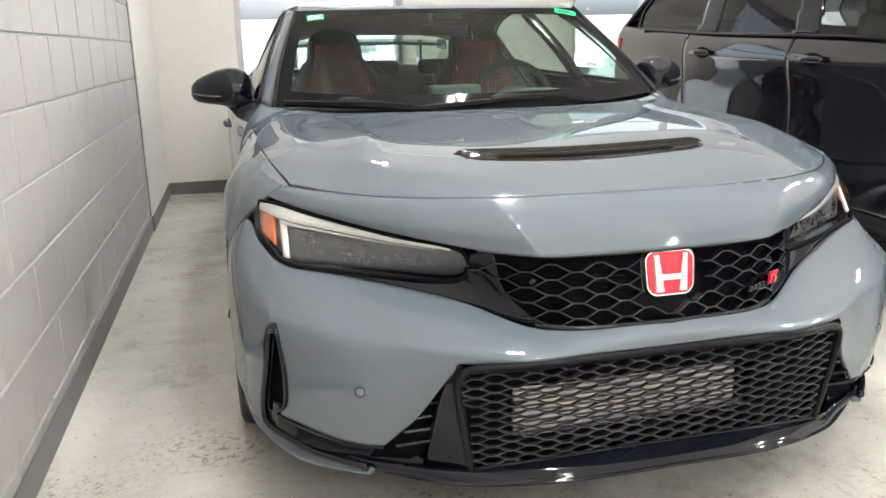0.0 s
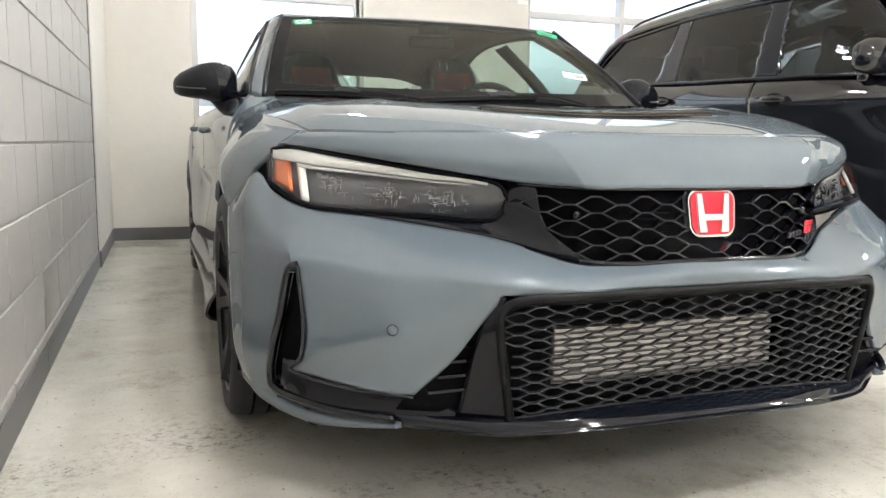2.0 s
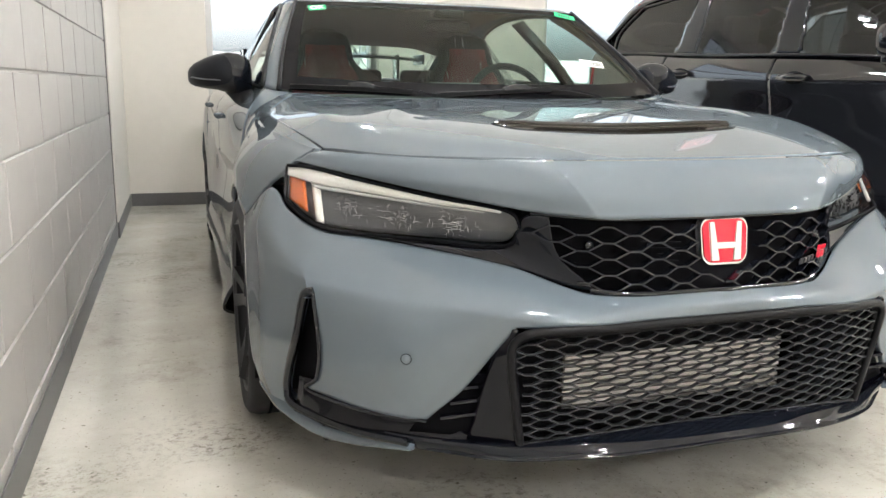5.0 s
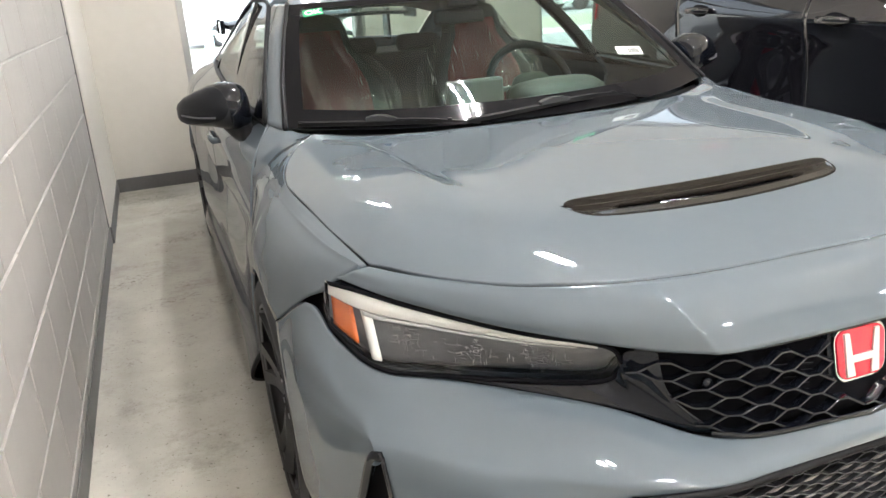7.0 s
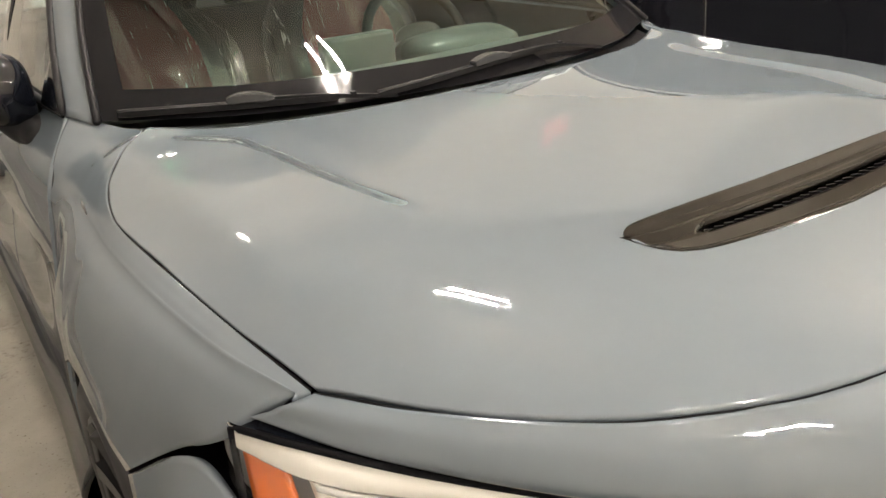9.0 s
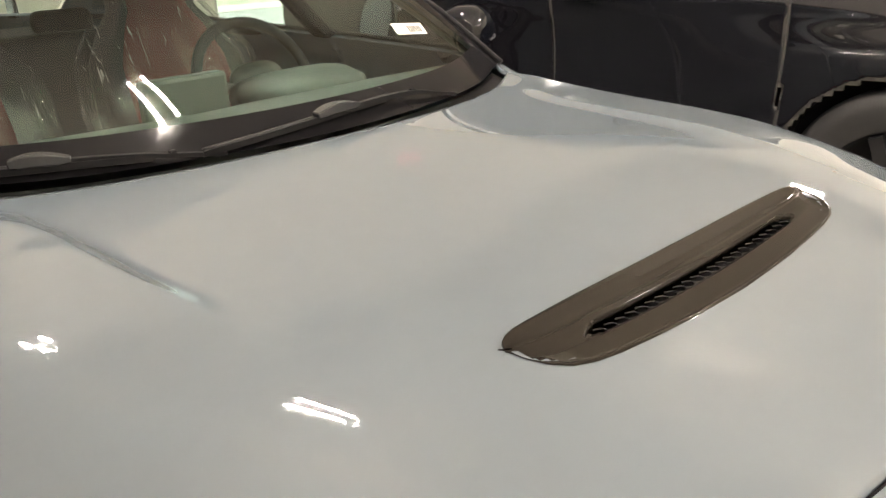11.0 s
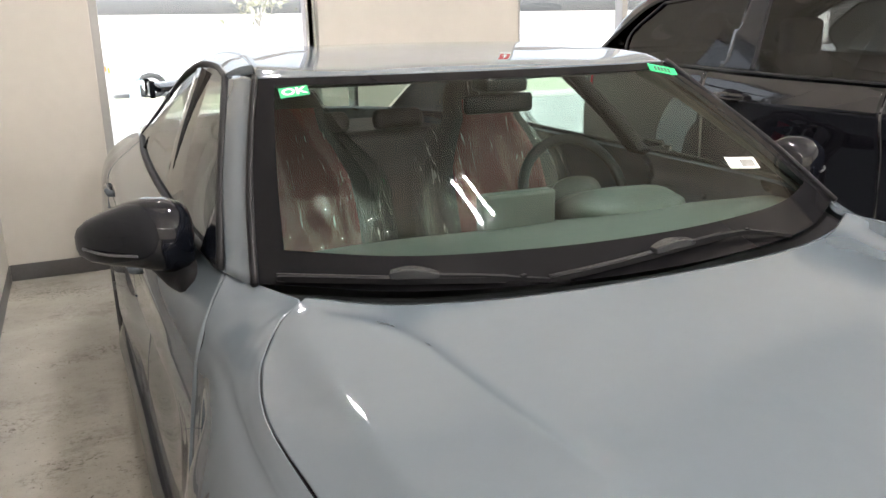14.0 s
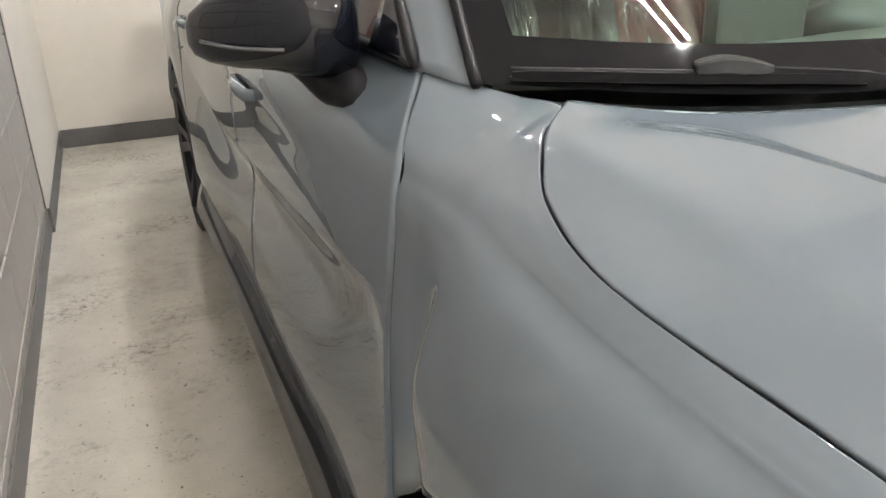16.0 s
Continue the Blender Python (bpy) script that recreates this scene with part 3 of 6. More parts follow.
def hood_panel():
    nu, nv = 540, 170
    P = np.zeros((nv, nu, 3))
    for j, v in enumerate(np.linspace(0, 1, nv)):
        for i, u in enumerate(np.linspace(-1, 1, nu)):
            q = abs(u)
            am = float(curve(v, (0, 0.185, 0.34, 0.44, 0.546, 0.65, 0.72, 0.773, 0.825, 0.866, 0.942, 1), (0.755, 0.785, 0.80, 0.806, 0.813, 0.815, 0.808, 0.798, 0.785, 0.766, 0.725, 0.672)))
            a = am * q
            yf, yr = hood_front(0.757 * q) + 0.004, 1.185 + 0.165 * q ** 2.6
            y = yf + (yr - yf) * v
            P[j, i] = (math.copysign(a, u), y, hood_z(a, y))
    bm = sheet(P, (0, 0, 1), 0.012, keep=lambda x, y, z: not in_vent(x, y, 0.012))
    h = part("hood", bm, PAINT, car, "grey hood with sculpted ridges")
    return h


def hood_vent(hood):
    """The dark tray set into the hood: front apron, slot with a hexagon grid, ramp and a raised rear lip."""
    nu, nv = 121, 34
    P = np.zeros((nv, nu, 3))
    for i, q in enumerate(np.linspace(-1, 1, nu)):
        x = 0.343 * math.sin(q * math.pi / 2)
        a = abs(x)
        f, r = np.interp(a, VENT_A, VENT_F), np.interp(a, VENT_A, VENT_R)
        wide = min(1, (r - f) / 0.07)
        for j, v in enumerate(np.linspace(0, 1, nv)):
            y = f + (r - f) * v
            prof = np.interp(v, (0, 0.02, 0.07, 0.40, 0.50, 0.68, 0.70, 0.74, 0.94, 0.98, 1.0), (0.001, 0.0025, 0.001, -0.003, -0.002, 0.003, 0.0005, 0.005, 0.009, 0.008, 0.001))
            P[j, i] = (x, y, hood_z(a, y) + prof * (0.35 + 0.65 * wide))
    slot = lambda x, y, z: not (abs(x) < 0.25 and abs(y - 0.4275) < 0.0095 * min(1, (0.252 - abs(x)) / 0.03))
    part("vent_tray", sheet(P, (0, 0, 1), 0.008, keep=slot), VENT, hood, "dark bronze-black hood vent tray")
    part("vent_well", box(-0.26, 0.26, 0.405, 0.45, 0.79, 0.835, 0.004), DARK, hood, smooth=False)
    bm = bmesh.new()
    for k in range(24):
        x = -0.243 + k * 0.0205
        zz = float(hood_z(abs(x), 0.4275)) - 0.009
        tube([(x, 0.419, zz), (x + 0.0105, 0.4245, zz), (x + 0.0105, 0.4315, zz), (x, 0.437, zz)], 0.0011, n=4, bm=bm)
        tube([(x + 0.0105, 0.4245, zz), (x + 0.0205, 0.419, zz)], 0.0011, n=4, bm=bm)
    part("vent_grid", bm, BLACK, hood, smooth=False)


VENT = mat("vent_black_gloss", (0.014, 0.012, 0.010), 0.08, 0, 0.0, spec=0.10)
hood = hood_panel()
hood_vent(hood)

seam = np.array([(0.757 * u, float(hood_front(abs(0.757 * u))) + 0.0015, float(hood_z(abs(0.757 * u), hood_front(abs(0.757 * u)))) - 0.0035) for u in np.linspace(-1, 1, 90)])
# a dark bar in the seam stands in for the shade of the gap
part("hood_gap_shade", tube(seam, 0.0026, 6), DARK, car)

# bumper
NOSE = [
    [(a, float(hood_front(a)) - 0.0005, float(hood_z(a, hood_front(a))) - 0.001) for a in (0, 0.2, 0.325, 0.36, 0.43, 0.56, 0.69, 0.757)],
    [(0, 0.085, 0.787), (0.2, 0.087, 0.787), (0.312, 0.0905, 0.787), (0.347, 0.1015, 0.787), (0.42, 0.144, 0.787), (0.57, 0.232, 0.790), (0.71, 0.382, 0.798), (0.785, 0.498, 0.803)],
    [(0, 0.049, 0.745), (0.2, 0.0525, 0.746), (0.288, 0.0555, 0.746), (0.322, 0.0655, 0.747), (0.40, 0.110, 0.748), (0.58, 0.225, 0.760), (0.725, 0.385, 0.779), (0.80, 0.516, 0.791)],
    [(0, 0.027, 0.699), (0.2, 0.034, 0.699), (0.262, 0.0395, 0.700), (0.296, 0.052, 0.702), (0.40, 0.114, 0.710), (0.58, 0.234, 0.740), (0.735, 0.398, 0.768), (0.815, 0.535, 0.782)],
]
FACE = [
    [(0, -0.026, 0.55), (0.2, 0.004, 0.545), (0.30, 0.045, 0.548), (0.42, 0.13, 0.588), (0.54, 0.215, 0.610), (0.70, 0.318, 0.634), (0.79, 0.378, 0.645), (0.838, 0.49, 0.672), (0.868, 0.61, 0.712), (0.92, 0.772, 0.615)],
    [(0, -0.050, 0.532), (0.2, -0.034, 0.530), (0.31, -0.006, 0.53), (0.44, 0.065, 0.555), (0.56, 0.14, 0.572), (0.71, 0.245, 0.592), (0.80, 0.325, 0.602), (0.850, 0.42, 0.612), (0.897, 0.57, 0.645), (0.925, 0.735, 0.575)],
    [(0, -0.047, 0.510), (0.2, -0.046, 0.512), (0.32, -0.034, 0.512), (0.45, 0.012, 0.522), (0.57, 0.08, 0.537), (0.71, 0.18, 0.552), (0.815, 0.280, 0.562), (0.846, 0.335, 0.565), (0.90, 0.52, 0.578), (0.928, 0.695, 0.53)],
    [(0, -0.038, 0.496), (0.2, -0.041, 0.497), (0.33, -0.034, 0.496), (0.460, 0.014, 0.494), (0.55, 0.055, 0.503), (0.69, 0.135, 0.517), (0.822, 0.262, 0.527), (0.834, 0.286, 0.527), (0.898, 0.47, 0.525), (0.93, 0.665, 0.485)],
    [(0, -0.03, 0.43), (0.2, -0.035, 0.43), (0.36, -0.01, 0.43), (0.496, 0.044, 0.432), (0.565, 0.066, 0.425), (0.68, 0.118, 0.42), (0.810, 0.250, 0.41), (0.847, 0.338, 0.41), (0.902, 0.475, 0.41), (0.93, 0.635, 0.41)],
    [(0, -0.02, 0.35), (0.2, -0.02, 0.35), (0.4, 0.03, 0.35), (0.545, 0.080, 0.35), (0.61, 0.098, 0.348), (0.70, 0.147, 0.342), (0.814, 0.272, 0.335), (0.855, 0.388, 0.33), (0.902, 0.50, 0.325), (0.928, 0.625, 0.33)],
    [(0, -0.01, 0.28), (0.2, -0.01, 0.28), (0.42, 0.05, 0.28), (0.611, 0.118, 0.276), (0.66, 0.137, 0.279), (0.73, 0.185, 0.287), (0.830, 0.308, 0.297), (0.860, 0.418, 0.262), (0.90, 0.515, 0.255), (0.922, 0.615, 0.27)],
    [(0, 0.0, 0.22), (0.2, 0.0, 0.22), (0.42, 0.06, 0.22), (0.65, 0.14, 0.22), (0.70, 0.17, 0.22), (0.76, 0.21, 0.23), (0.835, 0.33, 0.23), (0.850, 0.42, 0.212), (0.885, 0.505, 0.20), (0.905, 0.60, 0.205)],
]
bumper = part("bumper", sheet(net(NOSE, 197, 20, True), (0, -1, 0.3), 0.012), PAINT, car, "grey front bumper cover")
FU, FV = 12, 9
nu_f, nv_f = 18 * FU + 1, 7 * FV + 1
cut = np.zeros((nv_f - 1, nu_f - 1), bool)
for i in range(nu_f - 1):
    col = abs((i + 0.5) / FU - 9)
    for j in range(nv_f - 1):
        row = (j + 0.5) / FV
        cut[j, i] = (row > 3 and col < 3) or (row > 3.1 and 6 < col < 7) or (row > 6 and col < 7)
part("face_panel", sheet(net(FACE, nu_f, nv_f, True), (0, -1, 0), 0.012, cut=cut), PAINT, bumper)
for s in (1, -1):
    S = mirror if s < 0 else np.array
    # winglet below the side vent
    W = np.zeros((9, 40, 3))
    path = catmull([(0.91, 0.60, 0.213), (0.875, 0.45, 0.198), (0.795, 0.29, 0.190), (0.652, 0.121, 0.212)], 40)
    for i in range(40):
        q = i / 39
        hh, ww = 0.028 * (1 - q) ** 0.6 + 0.006, 0.05 * (1 - q * 0.6)
        for j in range(9):
            ang = math.pi * (j / 8 - 0.5)
            W[j, i] = (path[i, 0] - ww + ww * math.cos(ang), path[i, 1] + ww * (1 - math.cos(ang)) * 0.6, path[i, 2] + hh * math.sin(ang))
    part("winglet", sheet(S(W), (s, -1, 0), 0.006), PAINT, bumper)
    # vent frame: outer gloss bar, inner lip, dark well between them
    V = catmull([(0.822, 0.258, 0.532), (0.836, 0.285, 0.515), (0.848, 0.335, 0.41), (0.857, 0.388, 0.33), (0.861, 0.418, 0.262), (0.846, 0.385, 0.228), (0.75, 0.235, 0.222), (0.65, 0.125, 0.228)], 60)
    part("vent_frame", tube(S(V), 0.010, 8), BLACK, bumper)
    V = catmull([(0.822, 0.258, 0.530), (0.812, 0.249, 0.41), (0.815, 0.270, 0.335), (0.829, 0.306, 0.296), (0.73, 0.184, 0.284), (0.612, 0.117, 0.273)], 40)
    part("vent_inner_lip", tube(S(V), 0.0045, 8), BLACK, bumper)
    D = net([[(0.805, 0.285, 0.54), (0.825, 0.30, 0.54), (0.845, 0.33, 0.54)], [(0.79, 0.29, 0.40), (0.825, 0.35, 0.40), (0.86, 0.42, 0.40)], [(0.78, 0.32, 0.28), (0.82, 0.40, 0.26), (0.86, 0.47, 0.24)]], 16, 20)
    part("vent_cavity", sheet(S(D), (s * 0.5, -1, 0), 0.004), DARK, bumper)
    D = net([[(0.57, 0.135, 0.295), (0.70, 0.205, 0.305), (0.84, 0.36, 0.31)], [(0.54, 0.115, 0.25), (0.72, 0.215, 0.25), (0.845, 0.37, 0.25)], [(0.46, 0.06, 0.222), (0.74, 0.22, 0.215), (0.85, 0.40, 0.21)]], 16, 12)
    part("lower_channel", sheet(S(D), (s * 0.3, -1, 0.3), 0.004), DEEP, bumper)
    # parking sensor
    part("sensor", lathe([(0.0, -0.005), (0.0065, -0.005), (0.008, -0.003), (0.0095, -0.003), (0.0105, 0.0), (0.0105, 0.006)], 20), PAINT, bumper).matrix_world = Matrix.Translation((s * 0.660, 0.1035, 0.419)) @ Vector((s * 0.42, -0.9, 0.05)).to_track_quat("-X", "Z").to_matrix().to_4x4()
    ring = tube([(0, 0.0108 * math.cos(2 * math.pi * k / 28), 0.0108 * math.sin(2 * math.pi * k / 28)) for k in range(28)], 0.0008, 6, closed=True)
    ring.transform(Matrix.Translation((s * 0.660, 0.1035, 0.419)) @ Vector((s * 0.42, -0.9, 0.05)).to_track_quat("-X", "Z").to_matrix().to_4x4() @ Matrix.Translation((-0.0015, 0, 0)))
    part("sensor_ring", ring, DARK, bumper)
    # slatted pocket between cheek and lower grille
    D = net([[(0.462, 0.05, 0.475), (0.48, 0.07, 0.475)], [(0.47, 0.09, 0.36), (0.56, 0.13, 0.36)], [(0.44, 0.075, 0.23), (0.64, 0.15, 0.24)]], 10, 14)
    part("pocket", sheet(S(D), (0, -1, 0), 0.004), DARK, bumper)
    for k in range(4):
        z = 0.285 + 0.03 * k
        part("pocket_slat", box(min(s * 0.49, s * (0.59 - 0.02 * k)), max(s * 0.49, s * (0.59 - 0.02 * k)), 0.088, 0.104, z, z + 0.007, 0.001), DEEP, bumper, smooth=False)
    B = net([[(0.462, 0.008, 0.490), (0.472, 0.026, 0.493)], [(0.466, 0.018, 0.42), (0.494, 0.052, 0.42)], [(0.452, 0.026, 0.32), (0.51, 0.085, 0.33)], [(0.436, 0.034, 0.232), (0.53, 0.10, 0.225)]], 8, 24)
    part("grille_blade", sheet(S(B), (0, -1, 0), 0.006), DEEP, bumper)

# black lip along the bottom
LIPBLACK = mat("lip_black", (0.004, 0.005, 0.008), 0.07, 0, 0.0, spec=0.38)
LIP = [
    [(0, -0.012, 0.264), (0.25, -0.004, 0.259), (0.42, 0.028, 0.240), (0.53, 0.085, 0.235), (0.66, 0.16, 0.233), (0.83, 0.39, 0.224)],
    [(0, -0.038, 0.254), (0.25, -0.028, 0.249), (0.43, 0.018, 0.231), (0.545, 0.080, 0.227), (0.67, 0.165, 0.225), (0.835, 0.39, 0.216)],
    [(0, -0.062, 0.240), (0.25, -0.048, 0.234), (0.44, 0.015, 0.216), (0.55, 0.084, 0.211), (0.67, 0.175, 0.209), (0.835, 0.40, 0.200)],
    [(0, -0.052, 0.228), (0.25, -0.038, 0.222), (0.44, 0.028, 0.205), (0.55, 0.097, 0.203), (0.66, 0.20, 0.201), (0.82, 0.42, 0.188)],
    [(0, 0.20, 0.215), (0.25, 0.20, 0.21), (0.42, 0.22, 0.19), (0.50, 0.28, 0.183), (0.6, 0.35, 0.18), (0.75, 0.50, 0.18)],
]
part("front_lip", sheet(net(LIP, 121, 24, True), (0, -1, 0.2), 0.006), LIPBLACK, bumper, "gloss black splitter lip")


MESHGREY = mat("grille_plastic", (0.026, 0.027, 0.030), 0.38, spec=0.5)


# lower grille
def low_y(x, z):
    a = abs(x)
    top = np.interp(a, (0, 0.2, 0.33, 0.45, 0.48), (-0.030, -0.032, -0.026, 0.006, 0.018))
    bot = np.interp(a, (0, 0.25, 0.45), (-0.010, -0.002, 0.034))
    return bot + (top - bot) * np.clip((z - 0.25) / 0.24, 0, 1)


def low_in(x, z):
    a = abs(x)
    zb = np.interp(a, (0, 0.44), (0.258, 0.236))
    zt = np.interp(a, (0, 0.36, 0.43, 0.466), (0.494, 0.491, 0.484, 0.45))
    xm = np.interp(z, (0.23, 0.43, 0.49), (0.432, 0.466, 0.462))
    return zb - 0.004 < z < zt + 0.004 and a < xm


def hexes(px, pz, flat_len, x_at, z_at, inside, depth, r, bm, half, deep):
    """Bars of a honeycomb with level tops: columns px apart, cells pz high with tops flat_len long, where inside(x, z), on the sheet y = depth(x, z)."""
    for i in range(-40, 41):
        x = x_at + i * px
        if abs(x) > half + px:
            continue
        for k in range(-30, 31):
            z = z_at + (k + (0.5 if i % 2 else 0)) * pz
            f = flat_len / 2
            nodes = [(x - f, z), (x + f, z), (x + px - f, z + pz / 2), (x + px - f, z - pz / 2)]
            for p, q in ((nodes[0], nodes[1]), (nodes[1], nodes[2]), (nodes[1], nodes[3])):
                if inside(*p) and inside(*q):
                    tube([(p[0], depth(*p), p[1]), (q[0], depth(*q), q[1])], r, flat=(deep, 1.0), bm=bm)


lower = part("lower_grille", sheet(np.array([[(x, low_y(x, z) + 0.035, z) for x in np.linspace(-0.47, 0.47, 40)] for z in np.linspace(0.22, 0.50, 12)]), (0, -1, 0), 0.004,
                                   keep=lambda x, y, z: not (-0.345 < x < 0.225 and 0.29 < z < 0.425)), DARK, car, "black honeycomb lower grille")
bm = bmesh.new()
hexes(0.0395, 0.0225, 0.015, -0.389, 0.470, low_in, lambda x, z: low_y(x, z) + 0.006, 0.0011, bm, 0.47, 4.5)
part("honeycomb", bm, MESHGREY, lower, smooth=False)["kind"] = "stuff"
edge = catmull([(0.434, 0.034, 0.236), (0.450, 0.028, 0.32), (0.467, 0.018, 0.43), (0.460, 0.010, 0.468), (0.425, -0.006, 0.487), (0.33, -0.034, 0.494), (0.2, -0.041, 0.497), (0.0, -0.038, 0.497)], 40)
ring = np.concatenate([edge, mirror(edge)[::-1][1:]])
part("grille_frame", tube(ring, 0.009, 8), MATTE, lower)
inner = ring + arr((0, 0.010, 0)) - np.stack([np.sign(ring[:, 0]) * np.clip(np.abs(ring[:, 0]) - 0.35, 0, 0.1) * 0.16, ring[:, 0] * 0, np.clip(ring[:, 2] - 0.42, 0, 0.1) * 0.24], 1)
part("grille_bezel", sheet(np.array([ring + arr((0, 0.002, 0)), ring * 0.5 + inner * 0.5 + arr((0, -0.001, 0)), inner]), (0, -1, 0), 0.004), MATTE, lower, "matte black bezel round the mesh")
edge = catmull([(0.434, 0.032, 0.236), (0.25, -0.004, 0.256), (0.0, -0.012, 0.261)], 20)
part("grille_sill", tube(np.concatenate([edge, mirror(edge)[::-1][1:]]), 0.005, 8), MATTE, lower)
# intercooler behind it
COOLFIN = mat("cooler_fins", (0.13, 0.12, 0.11), 0.6, 0.3, noise_amt=0.2, noise_scale=60)
cooler = part("intercooler", box(-0.335, 0.215, 0.055, 0.10, 0.285, 0.43, 0.002), COOLFIN, lower, "bare aluminium intercooler core", smooth=False)
bm = bmesh.new()
for k in range(11):
    z = 0.292 + 0.0125 * k
    box(-0.333, 0.213, 0.046, 0.056, z, z + 0.0066, bm=bm)
part("cooler_tube", bm, COOLER, cooler, smooth=False)


# upper grille
def up_y(x, z):
    a = abs(x)
    top = np.interp(a, (0, 0.2, 0.30, 0.40), (0.028, 0.037, 0.068, 0.118))
    bot = np.interp(a, (0, 0.2, 0.30, 0.42), (-0.024, 0.006, 0.046, 0.13))
    return bot + (top - bot) * np.clip((z - 0.55) / 0.145, 0, 1)


def up_in(x, z):
    a = abs(x)
    zb = np.interp(a, (0, 0.2, 0.29, 0.345, 0.37), (0.552, 0.548, 0.552, 0.60, 0.66))
    zt = np.interp(a, (0, 0.25, 0.36, 0.37), (0.694, 0.694, 0.69, 0.68))
    return zb < z < zt


def not_emblem(x, z):
    return up_in(x, z) and not (abs(x - 0.012) < 0.062 and abs(z - 0.645) < 0.05)


upper = part("upper_grille", sheet(np.array([[(x, up_y(x, z) + 0.03, z) for x in np.linspace(-0.40, 0.40, 40)] for z in np.linspace(0.535, 0.705, 10)]), (0, -1, 0), 0.004), DARK, car, "gloss black honeycomb upper grille")
bm = bmesh.new()
hexes(0.0505, 0.0325, 0.021, -0.297, 0.665, not_emblem, lambda x, z: up_y(x, z) + 0.005, 0.0018, bm, 0.42, 5.0)
part("honeycomb", bm, BLACK, upper, smooth=False)["kind"] = "stuff"
for k in range(7):
    z = 0.565 + 0.0135 * k
    part("grille_fin", box(-0.31 + 0.008 * k, -0.07, 0, 0.002, -0.0018, 0.0018, m=Matrix.Translation((0, 0.066 - 0.001 * k, z)) @ Matrix.Rotation(radians(-19), 4, "Z") @ Matrix.Translation((0.0, -0.06, 0))), MATTE, upper, smooth=False)
edge = catmull([(0, -0.024, 0.552), (0.2, 0.004, 0.547), (0.285, 0.042, 0.551)], 30)
part("grille_surround", tube(np.concatenate([mirror(edge)[::-1], edge[1:]]), 0.006, 8), BLACK, upper)
edge = catmull([(0.39, 0.120, 0.705), (0.3, 0.070, 0.700), (0.2, 0.041, 0.697), (0, 0.033, 0.696)], 24)
part("grille_surround", tube(np.concatenate([edge, mirror(edge)[::-1][1:]]), 0.005, 8), BLACK, upper)
for s in (1, -1):
    S = mirror if s < 0 else np.array
    # gloss trim from the grille out under the lamp
    T = net([
        [(0.36, 0.098, 0.703), (0.385, 0.115, 0.705), (0.405, 0.135, 0.69), (0.41, 0.150, 0.66), (0.43, 0.175, 0.628), (0.58, 0.255, 0.632), (0.79, 0.385, 0.650)],
        [(0.34, 0.085, 0.62), (0.355, 0.094, 0.63), (0.37, 0.11, 0.63), (0.39, 0.128, 0.625), (0.425, 0.155, 0.608), (0.59, 0.25, 0.626), (0.79, 0.38, 0.6475)],
        [(0.275, 0.036, 0.552), (0.29, 0.044, 0.552), (0.315, 0.058, 0.556), (0.35, 0.082, 0.566), (0.42, 0.134, 0.590), (0.60, 0.254, 0.6215), (0.79, 0.378, 0.6455)],
    ], 50, 12)
    part("trim_wing", sheet(S(T), (0, -1, 0), 0.006), LIPBLACK, upper, "gloss black trim under the headlamp")
    part("washer_cap", cyl((s * 0.285, 0.052, 0.643), (s * 0.285, 0.064, 0.643), 0.009, n=20), BLACK, upper)

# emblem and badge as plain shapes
emblem = empty("emblem", "", "")
emblem.parent = car


def rounded(w, h, r, y0, y1, n=6, taper=1.0):
    bm = bmesh.new()
    pts = []
    for cx, cz, a0 in ((w / 2 - r, h / 2 - r, 0), (-w / 2 + r, h / 2 - r, 90), (-w / 2 + r, -h / 2 + r, 180), (w / 2 - r, -h / 2 + r, 270)):
        for k in range(n + 1):
            t = radians(a0 + 90 * k / n)
            pts.append((cx + r * math.cos(t), cz + r * math.sin(t)))
    pts = [(x * (1 + (taper - 1) * (0.5 - z / h)), z) for x, z in pts]
    a = [bm.verts.new((x, y0, z)) for x, z in pts]
    b = [bm.verts.new((x * 1.02, y1, z * 1.02)) for x, z in pts]
    bm.faces.new(a)
    bm.faces.new(b[::-1])
    for i in range(len(a)):
        bm.faces.new((a[i], a[i - 1], b[i - 1], b[i]))
    bmesh.ops.recalc_face_normals(bm, faces=bm.faces[:])
    return bm


EM = Matrix.Translation((0.021, 0.032, 0.644)) @ Matrix.Rotation(radians(-9), 4, "X")


def emb(name, bm, m):
    bm.transform(EM)
    return part(name, bm, m, emblem, smooth=False)


emb("backing", rounded(0.134, 0.112, 0.03, 0.004, 0.05, taper=0.93), BLACK)
emb("rim", rounded(0.121, 0.101, 0.026, -0.006, 0.006, taper=0.92), CHROME)
emb("plate", rounded(0.112, 0.092, 0.022, -0.0085, 0.0, taper=0.92), RED)
for s in (1, -1):
    bm = bmesh.new()
    q = [(0.029, 0.0405), (0.040, 0.040), (0.036, -0.041), (0.018, -0.041)]
    a = [bm.verts.new((s * x, -0.0125, z)) for x, z in q]
    b = [bm.verts.new((s * x * 1.04, -0.006, z * 1.03)) for x, z in q]
    bm.faces.new(a)
    for i in range(4):
        bm.faces.new((a[i], a[i - 1], b[i - 1], b[i]))
    bmesh.ops.recalc_face_normals(bm, faces=bm.faces[:])
    emb("bar", bm, SILVER)
emb("bar", box(-0.026, 0.026, -0.0125, -0.006, -0.016, -0.003, 0.001), SILVER)
badge = empty("badge", "", "")
badge.parent = car
BM = Matrix.Translation((0.285, 0.030, 0.610)) @ Matrix.Rotation(radians(28), 4, "Z")
SLANT = Matrix(((1, 0, 0.35, 0), (0, 1, 0, 0), (0, 0, 1, 0), (0, 0, 0, 1)))
